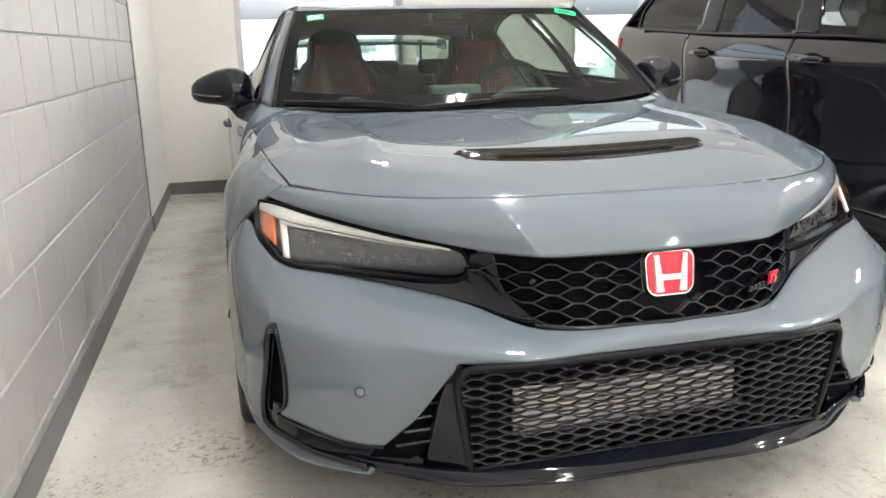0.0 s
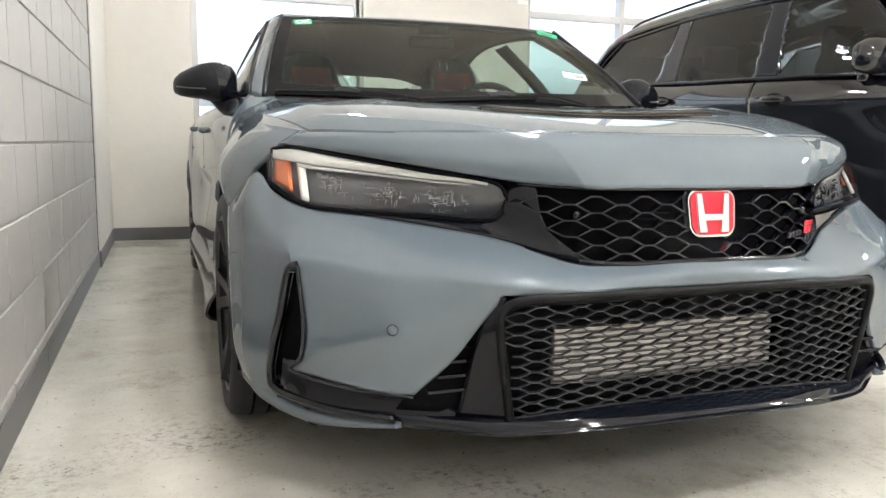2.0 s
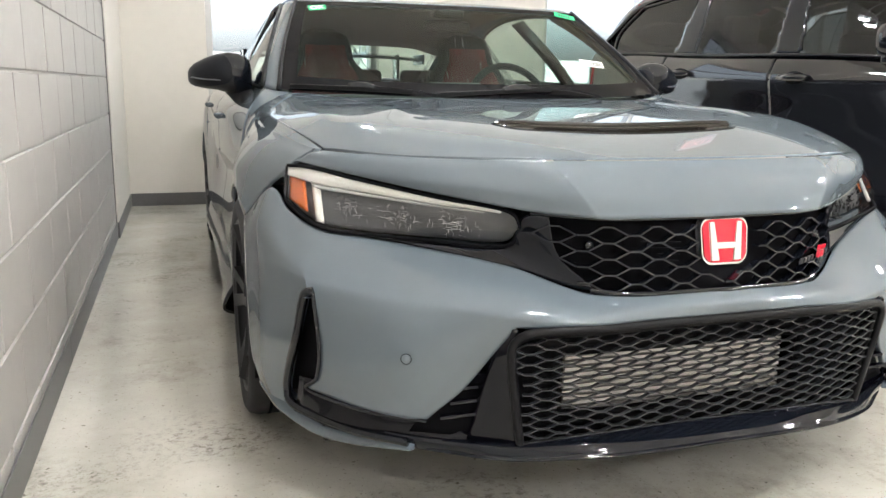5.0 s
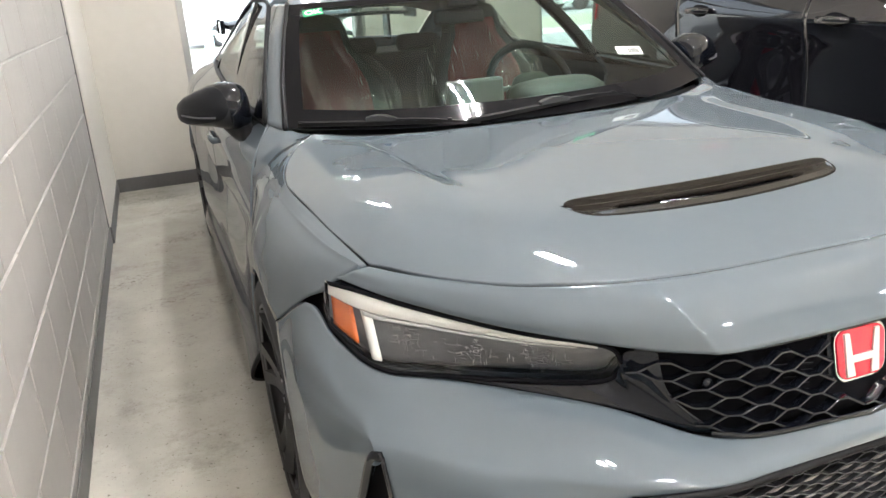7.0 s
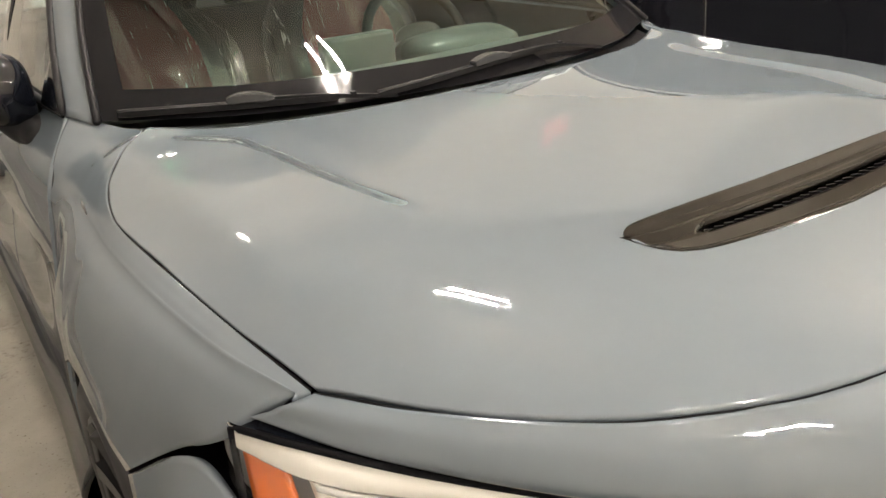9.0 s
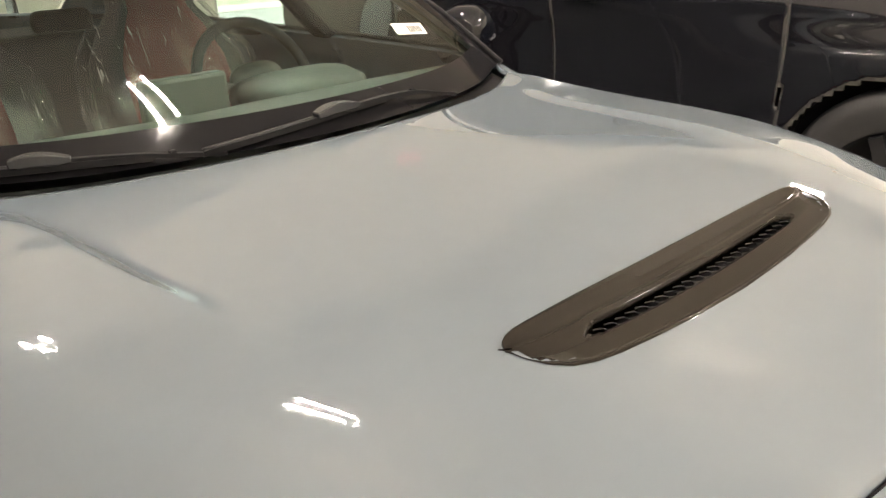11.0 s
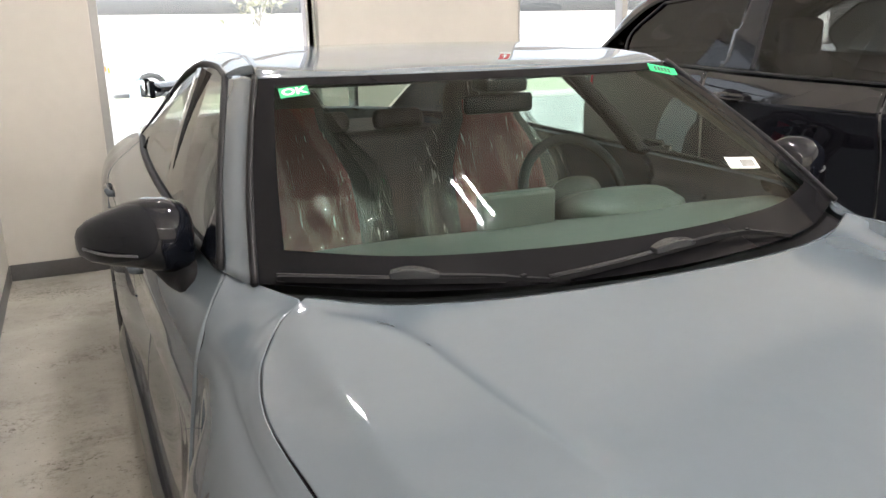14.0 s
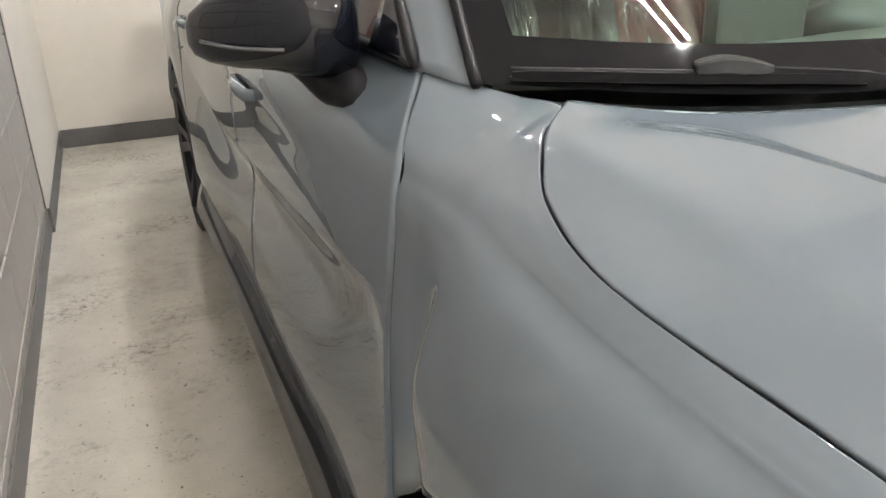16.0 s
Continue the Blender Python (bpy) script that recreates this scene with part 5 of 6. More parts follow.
for s in (-1, 1):
    S = mirror if s < 0 else np.array
    part("front_fender", sheet(S(net(FENDER, 150, 84)), (s, 0, 0.5), 0.010), PAINT, car, "grey front fender with a soft crest")
    G = net(DOORS, 160, 60)
    seam = catmull([(0.782, 1.5185, 0.9475), (0.8465, 1.428, 0.864), (0.870, 1.397, 0.785), (0.894, 1.367, 0.66), (0.920, 1.307, 0.50)], 40)
    # dark bars under the door and hood seams stand in for shade there
    part("door_gap_shade", tube(S(seam + arr((-0.006, 0, 0))), 0.003, 6), DARK, car)
    seam = np.array([hood_side(y) for y in np.linspace(0.495, 1.345, 60)]) + arr((-0.0018, 0, -0.005))
    part("hood_gap_shade", tube(S(seam), 0.003, 6), DARK, car)
    part("front_door", sheet(S(G), (s, 0, 0), 0.012, keep=lambda x, y, z: y + 0.5 * max(z - 0.75, 0) < 2.40), PAINT, car, "grey front door")
    part("rear_door", sheet(S(G), (s, 0, 0), 0.012, keep=lambda x, y, z: y + 0.5 * max(z - 0.75, 0) > 2.405), PAINT, car, "grey rear door")
    part("rear_fender", sheet(S(net(QUARTER, 60, 40)), (s, 0.3, 0), 0.012), PAINT, car)
    for hy, hz in ((2.17, 0.828), (3.22, 0.845)):
        h = part("door_handle", tube([(s * 0.893, hy - 0.10, hz), (s * 0.915, hy - 0.085, hz), (s * 0.92, hy, hz + 0.002), (s * 0.915, hy + 0.085, hz), (s * 0.893, hy + 0.10, hz)], [0.010, 0.013, 0.014, 0.013, 0.010], 10), PAINT, car)
    sill = net([
        [(0.918, 1.33, 0.30), (0.902, 1.75, 0.293), (0.90, 2.2, 0.288), (0.90, 2.7, 0.288), (0.918, 3.32, 0.31)],
        [(0.95, 1.345, 0.245), (0.93, 1.75, 0.24), (0.928, 2.2, 0.24), (0.928, 2.7, 0.24), (0.94, 3.31, 0.25)],
        [(0.955, 1.36, 0.195), (0.938, 1.75, 0.19), (0.935, 2.2, 0.19), (0.935, 2.7, 0.19), (0.945, 3.30, 0.20)],
        [(0.88, 1.38, 0.165), (0.87, 1.75, 0.16), (0.87, 2.2, 0.16), (0.87, 2.7, 0.16), (0.88, 3.28, 0.165)],
    ], 60, 12)
    part("side_sill", sheet(S(sill), (s, 0, 0), 0.01), BLACK, car, "gloss black side sill")
    glazing(S, s)
    door_mirror(s)
    wheel(s * 0.797, 0.965, True)
    wheel(s * 0.797, 3.70, False)

ROOF = [
    [(0, 1.862, 1.286), (0.2, 1.87, 1.286), (0.4, 1.895, 1.285), (0.602, 1.957, 1.284)],
    [(0, 1.98, 1.309), (0.2, 1.985, 1.308), (0.4, 2.0, 1.304), (0.585, 2.06, 1.311)],
    [(0, 2.40, 1.347), (0.2, 2.40, 1.346), (0.4, 2.40, 1.343), (0.555, 2.40, 1.335)],
    [(0, 2.75, 1.350), (0.2, 2.75, 1.349), (0.4, 2.75, 1.345), (0.55, 2.75, 1.334)],
    [(0, 3.2, 1.325), (0.2, 3.2, 1.324), (0.4, 3.2, 1.315), (0.55, 3.2, 1.287)],
    [(0, 3.75, 1.235), (0.2, 3.75, 1.233), (0.4, 3.75, 1.222), (0.565, 3.75, 1.178)],
]
part("roof", sheet(net(ROOF, 61, 50, True), (0, 0, 1), 0.02), PAINT, car, "grey roof panel")
part("headliner", sheet(net(ROOF, 31, 20, True) + arr((0, 0.02, -0.028)), (0, 0, -1), 0.004), HEADLINER, car)
SCREENNET = [
    [(0, 1.225, 0.918), (0.25, 1.243, 0.921), (0.5, 1.302, 0.929), (0.735, 1.441, 0.941)],
    [(0, 1.425, 1.046), (0.24, 1.443, 1.046), (0.47, 1.498, 1.049), (0.698, 1.615, 1.068)],
    [(0, 1.638, 1.168), (0.22, 1.653, 1.168), (0.44, 1.698, 1.171), (0.652, 1.785, 1.182)],
    [(0, 1.862, 1.283), (0.2, 1.87, 1.283), (0.4, 1.895, 1.283), (0.603, 1.953, 1.283)],
]
SG = net(SCREENNET, 61, 40, True)
part("windscreen", sheet(SG, (0, -1, 1), 0), SCREEN, car, "green-tinted windscreen with black edge band")
# black band printed round the screen
nv, nu = SG.shape[:2]
bm = bmesh.new()
inner = SG + arr((0, -0.0006, 0.0008))
V = [[bm.verts.new(inner[j, i]) for i in range(nu)] for j in range(nv)]
for j in range(nv - 1):
    for i in range(nu - 1):
        if j < 5 or j > nv - 4 or i < 2 or i > nu - 4:
            bm.faces.new((V[j][i], V[j][i + 1], V[j + 1][i + 1], V[j + 1][i]))
bmesh.ops.delete(bm, geom=[v for v in bm.verts if not v.link_faces], context="VERTS")
part("screen_band", bm, FRIT, car, "black printed band round the screen")
part("rear_glass", sheet(net([[(0, 3.76, 1.232), (0.3, 3.76, 1.226), (0.56, 3.76, 1.176)], [(0, 4.28, 1.02), (0.3, 4.28, 1.018), (0.60, 4.24, 1.0)]], 31, 12, True), (0, 1, 1), 0), PRIVACY, car)
part("tailgate", sheet(net([[(0, 4.285, 1.02), (0.3, 4.285, 1.015), (0.60, 4.25, 0.998)], [(0, 4.46, 1.0), (0.3, 4.46, 0.995), (0.55, 4.42, 0.985)], [(0, 4.55, 0.85), (0.3, 4.55, 0.85), (0.5, 4.54, 0.85)], [(0, 4.59, 0.32), (0.3, 4.59, 0.32), (0.5, 4.585, 0.32)]], 31, 24, True), (0, 1, 0), 0.012), PAINT, car)
wing = part("rear_wing", sheet(net([[(0, 4.28, 1.165), (0.3, 4.28, 1.165), (0.60, 4.30, 1.15)], [(0, 4.40, 1.185), (0.3, 4.40, 1.183), (0.62, 4.42, 1.165)], [(0, 4.52, 1.195), (0.3, 4.52, 1.193), (0.62, 4.52, 1.17)]], 31, 10, True), (0, 0, 1), 0.02), BLACK, car, "gloss black rear wing")
for s in (-1, 1):
    part("wing_end", box(s * 0.618, s * 0.632, 4.28, 4.53, 1.11, 1.182, 0.006), BLACK, wing, smooth=False)
    part("wing_stay", box(s * 0.44, s * 0.46, 4.33, 4.45, 0.98, 1.18, 0.006), BLACK, wing, smooth=False)
part("underbody", box(-0.80, 0.80, 0.30, 4.4, 0.16, 0.30, 0.02), DARK, car, smooth=False)
part("engine_bay", box(-0.52, 0.52, 0.42, 1.30, 0.30, 0.72, 0.02), DARK, car, smooth=False)


# cowl and wipers
part("cowl", sheet(net([[(0, 1.175, 0.895), (0.3, 1.20, 0.90), (0.5, 1.25, 0.900), (0.67, 1.335, 0.905)], [(0, 1.25, 0.90), (0.3, 1.28, 0.905), (0.5, 1.32, 0.912), (0.70, 1.43, 0.920)]], 41, 6, True), (0, 0, 1), 0.01), MATTE, car)


def on_screen(x, v, lift=0.0):
    """A point of the windscreen, v from its foot to its head."""
    j = v * (nv - 1)
    row = SG[int(j)] * (1 - j % 1) + SG[min(int(j) + 1, nv - 1)] * (j % 1)
    p = np.array([np.interp(x, row[:, 0], row[:, k]) for k in range(3)])
    return p + arr((0, -0.7, 0.75)) * lift


def wiper(blade, cap, arm):
    """A parked wiper: a finned blade low on the glass, the clip over its middle, the arm that runs on to the cowl."""
    w = empty("wiper", "", "")
    w.parent = car
    line = catmull([on_screen(x, v, 0.012) for x, v in blade], 20)
    part("blade", tube(line, [0.55, *[1.0] * 18, 0.7], flat=(0.0075, 0.0055)), MATTE, w, smooth=False)
    part("spoiler", tube(line + arr((0, 0.004, 0.006)), 0.0022, 6), RUBBER, w)
    part("rubber", tube(catmull([on_screen(x, v, 0.004) for x, v in blade], 20), 0.0025, flat=(1.0, 1.0)), RUBBER, w, smooth=False)
    C = [on_screen(x, v, l) for x, v, l in cap]
    clip = tube(catmull(C, 8), [0.75, 0.95, 1.05, 1.1, 1.1, 1.05, 0.9, 0.55], flat=(0.0135, 0.0085))
    bmesh.ops.bevel(clip, geom=clip.edges[:], offset=0.002, segments=1, affect="EDGES")
    part("clip", clip, CLIPGREY, w, smooth=False)
    part("arm", tube(catmull([on_screen(x, v, l) for x, v, l in arm], 18), [1.1, *[1.0] * 9, *[0.8] * 8], flat=(0.0062, 0.0045)), MATTE, w, smooth=False)
    x, v, l = arm[len(arm) // 2]
    p = on_screen(x, v, l)
    part("washer_jet", box(p[0] - 0.006, p[0] + 0.006, p[1] - 0.005, p[1] + 0.005, p[2], p[2] + 0.009, 0.002), MATTE, w, smooth=False)


wiper([(-0.705, 0.012), (-0.62, 0.020), (-0.52, 0.026), (-0.42, 0.026), (-0.32, 0.018)], [(-0.525, 0.036, 0.020), (-0.49, 0.042, 0.024), (-0.44, 0.036, 0.020)], [(-0.45, 0.034, 0.018), (-0.36, 0.026, 0.016), (-0.29, 0.014, 0.012), (-0.20, 0.0, 0.004)])
wiper([(-0.24, 0.004), (-0.14, 0.022), (-0.03, 0.040), (0.08, 0.055), (0.20, 0.062)], [(0.0, 0.050, 0.020), (0.05, 0.062, 0.024), (0.11, 0.060, 0.020)], [(0.10, 0.058, 0.018), (0.18, 0.060, 0.018), (0.27, 0.052, 0.016), (0.33, 0.030, 0.012), (0.40, 0.0, 0.004)])

# cabin
part("dashboard", sheet(net([
    [(0, 1.36, 0.925), (0.3, 1.38, 0.925), (0.55, 1.45, 0.925), (0.72, 1.53, 0.925)],
    [(0, 1.60, 0.918), (0.3, 1.60, 0.922), (0.55, 1.64, 0.920), (0.74, 1.66, 0.918)],
    [(0, 1.86, 0.868), (0.3, 1.86, 0.875), (0.55, 1.86, 0.872), (0.76, 1.84, 0.868)],
    [(0, 1.89, 0.83), (0.3, 1.89, 0.835), (0.55, 1.89, 0.83), (0.76, 1.87, 0.83)],
    [(0, 1.80, 0.60), (0.3, 1.80, 0.60), (0.55, 1.80, 0.60), (0.76, 1.80, 0.60)],
], 61, 30, True), (0, 0, 1), 0.01), DASH, car, "dark textured dashboard")
bm = blob([((0.37, 1.70, 0.895), 0.10, 0.02, 0.9), ((0.37, 1.76, 0.90), 0.17, 0.04, 0.8), ((0.37, 1.84, 0.895), 0.19, 0.055, 0.7), ((0.37, 1.91, 0.885), 0.18, 0.05, 0.7)])
part("gauge_hood", bm, DASH, car)
part("centre_screen", box(-0.085, 0.135, 1.80, 1.845, 0.86, 0.975, 0.01), DASH, car, smooth=False)
sw = empty("steering_wheel", "", "")
sw.parent = car
SWM = Matrix.Translation((0.37, 2.06, 0.89)) @ Matrix.Rotation(radians(-24), 4, "X")
part("wheel_rim", tube([SWM @ Vector((0.18 * math.cos(a), 0, 0.18 * math.sin(a))) for a in [2 * math.pi * k / 40 for k in range(40)]], 0.016, 10, closed=True), SEAT_BLACK, sw)
part("wheel_boss", blob([((0.37, 2.02, 0.88), 0.03, 0.03, 0.8), ((0.37, 2.05, 0.885), 0.09, 0.065, 0.8), ((0.37, 2.075, 0.89), 0.08, 0.055, 0.8)]), DASH, sw)
for a in (0, 180, 270):
    q = [SWM @ Vector((r * math.cos(radians(a)), 0, r * math.sin(radians(a)))) for r in (0.05, 0.175)]
    part("wheel_spoke", tube(q, 0.014, flat=(1.0, 0.6)), DASH, sw, smooth=False)


def seat(x, bucket=True):
    s = empty("front_seat", "", "")
    s.parent = car
    m = Matrix.Translation((x, 2.52, 0.0))
    # backrest: side bolsters black, middle red, head part joined on
    spec = [(0.50, 0.0, 0.25, 0.075), (0.62, 0.035, 0.26, 0.085), (0.78, 0.08, 0.265, 0.085), (0.92, 0.125, 0.25, 0.075), (1.02, 0.155, 0.19, 0.065), (1.08, 0.175, 0.14, 0.055), (1.15, 0.20, 0.13, 0.055), (1.20, 0.215, 0.11, 0.05), (1.22, 0.22, 0.06, 0.03)]

    def ringed(scale_w, front, zmin, zmax, mat_, name):
        bm = bmesh.new()
        rings = []
        for z, y, w, d in spec:
            if not zmin <= z <= zmax:
                continue
            ring = []
            for q in range(24):
                a = 2 * math.pi * q / 24
                c, e = math.cos(a), math.sin(a)
                px = w * scale_w * math.copysign(abs(c) ** 0.6, c)
                dish = -0.045 * (abs(px) / w) ** 2 if e < 0 else 0
                ring.append(bm.verts.new((px, y + front + d * math.copysign(abs(e) ** 0.6, e) + dish, z)))
            rings.append(ring)
        for a, b in zip(rings, rings[1:]):
            for q in range(24):
                bm.faces.new((a[q], a[(q + 1) % 24], b[(q + 1) % 24], b[q]))
        bm.faces.new(rings[0][::-1])
        bm.faces.new(rings[-1])
        bmesh.ops.recalc_face_normals(bm, faces=bm.faces[:])
        bm.transform(m)
        return part(name, bm, mat_, s)
    ringed(1.0, 0.0, 0, 2, SEAT_BLACK, "backrest")
    ringed(0.78, -0.018, 0.5, 1.15, SEAT_RED, "red_insert")
    c = box(-0.25, 0.25, -0.5, 0.03, 0.36, 0.52, 0.05, seg=4)
    c.transform(m)
    part("cushion", c, SEAT_RED, s)
    # crumpled clear film pulled over the head part, hanging out like a tent to wide skirts
    rnd = random.Random(int(x * 100) + 50)
    nuf, nvf = 120, 80
    P = np.zeros((nvf, nuf, 3))
    ph = [rnd.uniform(0, 6.28) for _ in range(12)]
    for j in range(nvf):
        z = 0.58 + 0.655 * j / (nvf - 1)
        y = np.interp(z, [q[0] for q in spec], [q[1] for q in spec])
        w = np.interp(z, (0.58, 0.86, 0.93, 1.06, 1.15, 1.2, 1.235), (0.30, 0.315, 0.30, 0.20, 0.145, 0.115, 0.05))
        d = np.interp(z, (0.58, 0.88, 1.02, 1.15, 1.2, 1.235), (0.15, 0.125, 0.10, 0.075, 0.06, 0.03))
        for i in range(nuf):
            u = i / (nuf - 1)
            a = math.pi * (1.0 + u)
            c, e = math.cos(a), math.sin(a)
            # pleats gather at the top and fan out downwards
            fold = 0.012 * abs(math.sin(15 * u + 1.2 * math.sin(4 * z + ph[0]) + ph[1])) + 0.008 * math.sin(34 * u + 3 * math.sin(5 * z + ph[4]) + ph[2]) + 0.0045 * math.sin(71 * u + 14 * z + ph[3]) + 0.004 * math.sin(23 * z + 17 * u + ph[5])
            fold *= 0.5 + 0.8 * min(1.0, max(0.0, 1.2 - z) / 0.35)
            P[j, i] = (x + (w + fold) * math.copysign(abs(c) ** 0.8, c), 2.52 + y - (d + fold) * abs(e) ** 0.7, z)
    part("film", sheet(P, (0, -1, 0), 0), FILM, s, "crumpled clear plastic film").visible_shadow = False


seat(-0.37)
seat(0.37)
rear = part("rear_seat", box(-0.62, 0.62, 3.38, 3.58, 0.45, 0.97, 0.06, seg=4), SEAT_BLACK, car)
for x in (-0.36, 0.0, 0.36):
    part("rear_headrest", box(x - 0.12, x + 0.12, 3.45, 3.54, 0.96, 1.055, 0.035, seg=3), SEAT_BLACK, car)
part("cabin_floor", box(-0.76, 0.76, 1.75, 4.3, 0.30, 0.36), SEAT_BLACK, car, smooth=False)
part("parcel_shelf", box(-0.66, 0.66, 3.6, 4.3, 0.92, 0.94), SEAT_BLACK, car, smooth=False)
part("console", box(-0.11, 0.11, 1.85, 2.7, 0.36, 0.62, 0.03), DASH, car)
part("camera_pod", box(-0.06, 0.06, 1.82, 1.92, 1.23, 1.268, 0.012), MATTE, car)
rv = part("rear_view_mirror", box(-0.10, 0.10, 1.86, 1.885, 1.175, 1.225, 0.012), MATTE, car)


# stickers on the screen
def sticker(x, v, w, h, m, name, label, turn=0.0, lift=0.004):
    p = on_screen(x, v, lift)
    n = Vector((x * 0.25, -0.72, 0.78)).normalized()
    r = Vector((1, 0, 0))
    r = (r - n * r.dot(n)).normalized()
    u = n.cross(r)
    M4 = Matrix((r, u, n)).transposed().to_4x4()
    M4.translation = p
    M4 = M4 @ Matrix.Rotation(radians(turn), 4, "Z")
    bm = box(-w / 2, w / 2, -h / 2, h / 2, 0, 0.0008)
    bm.transform(M4)
    ob = link(name, bm, m, smooth=False)
    return ob, M4


def bars(ob, M4, rows):
    for x0, x1, y0, y1, m in rows:
        bm = box(x0, x1, y0, y1, 0.0008, 0.0012)
        bm.transform(M4)
        part("print_bar", bm, m, ob, smooth=False)


ok, OKM = sticker(-0.535, 0.90, 0.068, 0.030, STICK_GREEN, "sticker", "")
tagged(ok, "small green sticker with white letters on the windscreen", "sticker")
txt = bpy.data.curves.new("letters", "FONT")
txt.body, txt.size, txt.align_x, txt.align_y, txt.extrude = "OK", 0.034, "CENTER", "CENTER", 0.0002
txt.offset = 0.0011
tmp = new("letters", txt)
bpy.context.view_layer.update()
me = bpy.data.meshes.new_from_object(tmp.evaluated_get(bpy.context.evaluated_depsgraph_get()))
bpy.data.objects.remove(tmp)
me.transform(OKM @ Matrix.Translation((0, 0, 0.0012)) @ Matrix.Diagonal((1.15, 0.8, 1, 1)))
me.materials.append(PAPER)
lt = new("letters", me)
lt.parent = ok
tag, TM = sticker(0.478, 0.335, 0.105, 0.036, PAPER, "sticker", "", turn=0)
tagged(tag, "white paper stock tag with dark print on the windscreen", "sticker")
bars(tag, TM, [(-0.005 + 0.008 * k, 0.0005 + 0.008 * k, -0.012, 0.010, INK) for k in range(6)])
grn, GM = sticker(0.545, 0.93, 0.10, 0.03, STICK_GREEN, "sticker", "", turn=-8)
tagged(grn, "bright green sticker strip at the windscreen's top edge", "sticker")
bars(grn, GM, [(-0.03 + 0.012 * k, -0.022 + 0.012 * k, -0.008, 0.008, INK) for k in range(5)])


# ---- the black utility vehicle ----
suv = empty("suv", "glossy black sport utility vehicle with dark glass, parked alongside", "car")
SX = 1.95
SUVSIDE = [
    [(1.99, 0.75, 1.05), (1.985, 1.2, 1.09), (1.975, 1.7, 1.12), (1.972, 2.3, 1.142), (1.972, 3.0, 1.164), (1.985, 3.7, 1.20), (2.06, 4.35, 1.25)],
    [(1.955, 0.72, 1.01), (1.955, 1.2, 1.05), (1.952, 1.7, 1.075), (1.95, 2.3, 1.095), (1.952, 3.0, 1.12), (1.965, 3.7, 1.155), (2.03, 4.38, 1.19)],
    [(1.948, 0.71, 0.97), (1.938, 1.2, 1.005), (1.933, 1.7, 1.02), (1.932, 2.3, 1.03), (1.935, 3.0, 1.05), (1.95, 3.7, 1.08), (2.02, 4.39, 1.10)],
    [(1.943, 0.70, 0.93), (1.937, 1.2, 0.95), (1.936, 1.7, 0.955), (1.936, 2.3, 0.965), (1.938, 3.0, 0.985), (1.95, 3.7, 1.01), (2.02, 4.40, 1.03)],
    [(1.935, 0.68, 0.80), (1.925, 1.2, 0.80), (1.95, 1.7, 0.80), (1.96, 2.3, 0.81), (1.955, 3.0, 0.82), (1.94, 3.7, 0.83), (2.02, 4.42, 0.84)],
    [(1.945, 0.68, 0.62), (1.925, 1.22, 0.55), (1.955, 1.7, 0.52), (1.965, 2.3, 0.52), (1.96, 3.0, 0.53), (1.94, 3.7, 0.62), (2.03, 4.42, 0.58)],
    [(1.96, 0.68, 0.45), (1.935, 1.24, 0.34), (1.95, 1.7, 0.33), (1.955, 2.3, 0.33), (1.955, 3.0, 0.33), (1.94, 3.66, 0.45), (2.06, 4.42, 0.36)],
]


def suv_arch(y, z):
    return (y - 0.80) ** 2 + (z - 0.37) ** 2 < 0.41 ** 2 or (y - 3.62) ** 2 + (z - 0.37) ** 2 < 0.40 ** 2


SMID = 2.86


def flip(P):
    Q = np.array(P, float)
    Q[..., 0] = 2 * SMID - Q[..., 0]
    return Q


SB = net(SUVSIDE, 200, 70)
for nm, lo, hi in (("front_wing", 0, 1.195), ("front_door", 1.2, 2.229), ("rear_door", 2.234, 3.26), ("rear_wing_panel", 3.265, 9)):
    part(nm, sheet(flip(SB), (1, 0, 0), 0.014, keep=lambda x, y, z, lo=lo, hi=hi: lo < y < hi and not suv_arch(y, z)), SUVBLACK, suv)
    part(nm, sheet(SB, (-1, 0, 0), 0.014, keep=lambda x, y, z, lo=lo, hi=hi: lo < y < hi and not suv_arch(y, z)), SUVBLACK, suv)
part("sill_cladding", sheet(net([[(1.955, 1.2, 0.335), (1.955, 2.2, 0.33), (1.955, 3.2, 0.335)], [(1.94, 1.2, 0.28), (1.94, 2.2, 0.275), (1.94, 3.2, 0.28)], [(2.0, 1.2, 0.23), (2.0, 2.2, 0.225), (2.0, 3.2, 0.23)]], 30, 8), (-1, 0, 0), 0.01), MATTE, suv)
# glass band and pillars, the same on the far side
SW = [
    [(1.97, 1.20, 1.098), (1.965, 1.7, 1.128), (1.965, 2.3, 1.150), (1.965, 3.0, 1.172), (1.985, 3.95, 1.222)],
    [(2.04, 1.42, 1.32), (2.03, 1.85, 1.36), (2.025, 2.35, 1.375), (2.025, 3.0, 1.385), (2.045, 3.97, 1.36)],
    [(2.12, 1.64, 1.505), (2.09, 2.0, 1.552), (2.08, 2.4, 1.568), (2.08, 3.0, 1.566), (2.09, 3.74, 1.522)],
]
SWG = net(SW, 120, 20)


def in_pillar(x, y, z):
    f = (z - 1.15) / 0.41
    return 2.055 + 0.055 * f < y < 2.24 + 0.01 * f or 2.94 + 0.01 * f < y < 3.17 - 0.09 * f


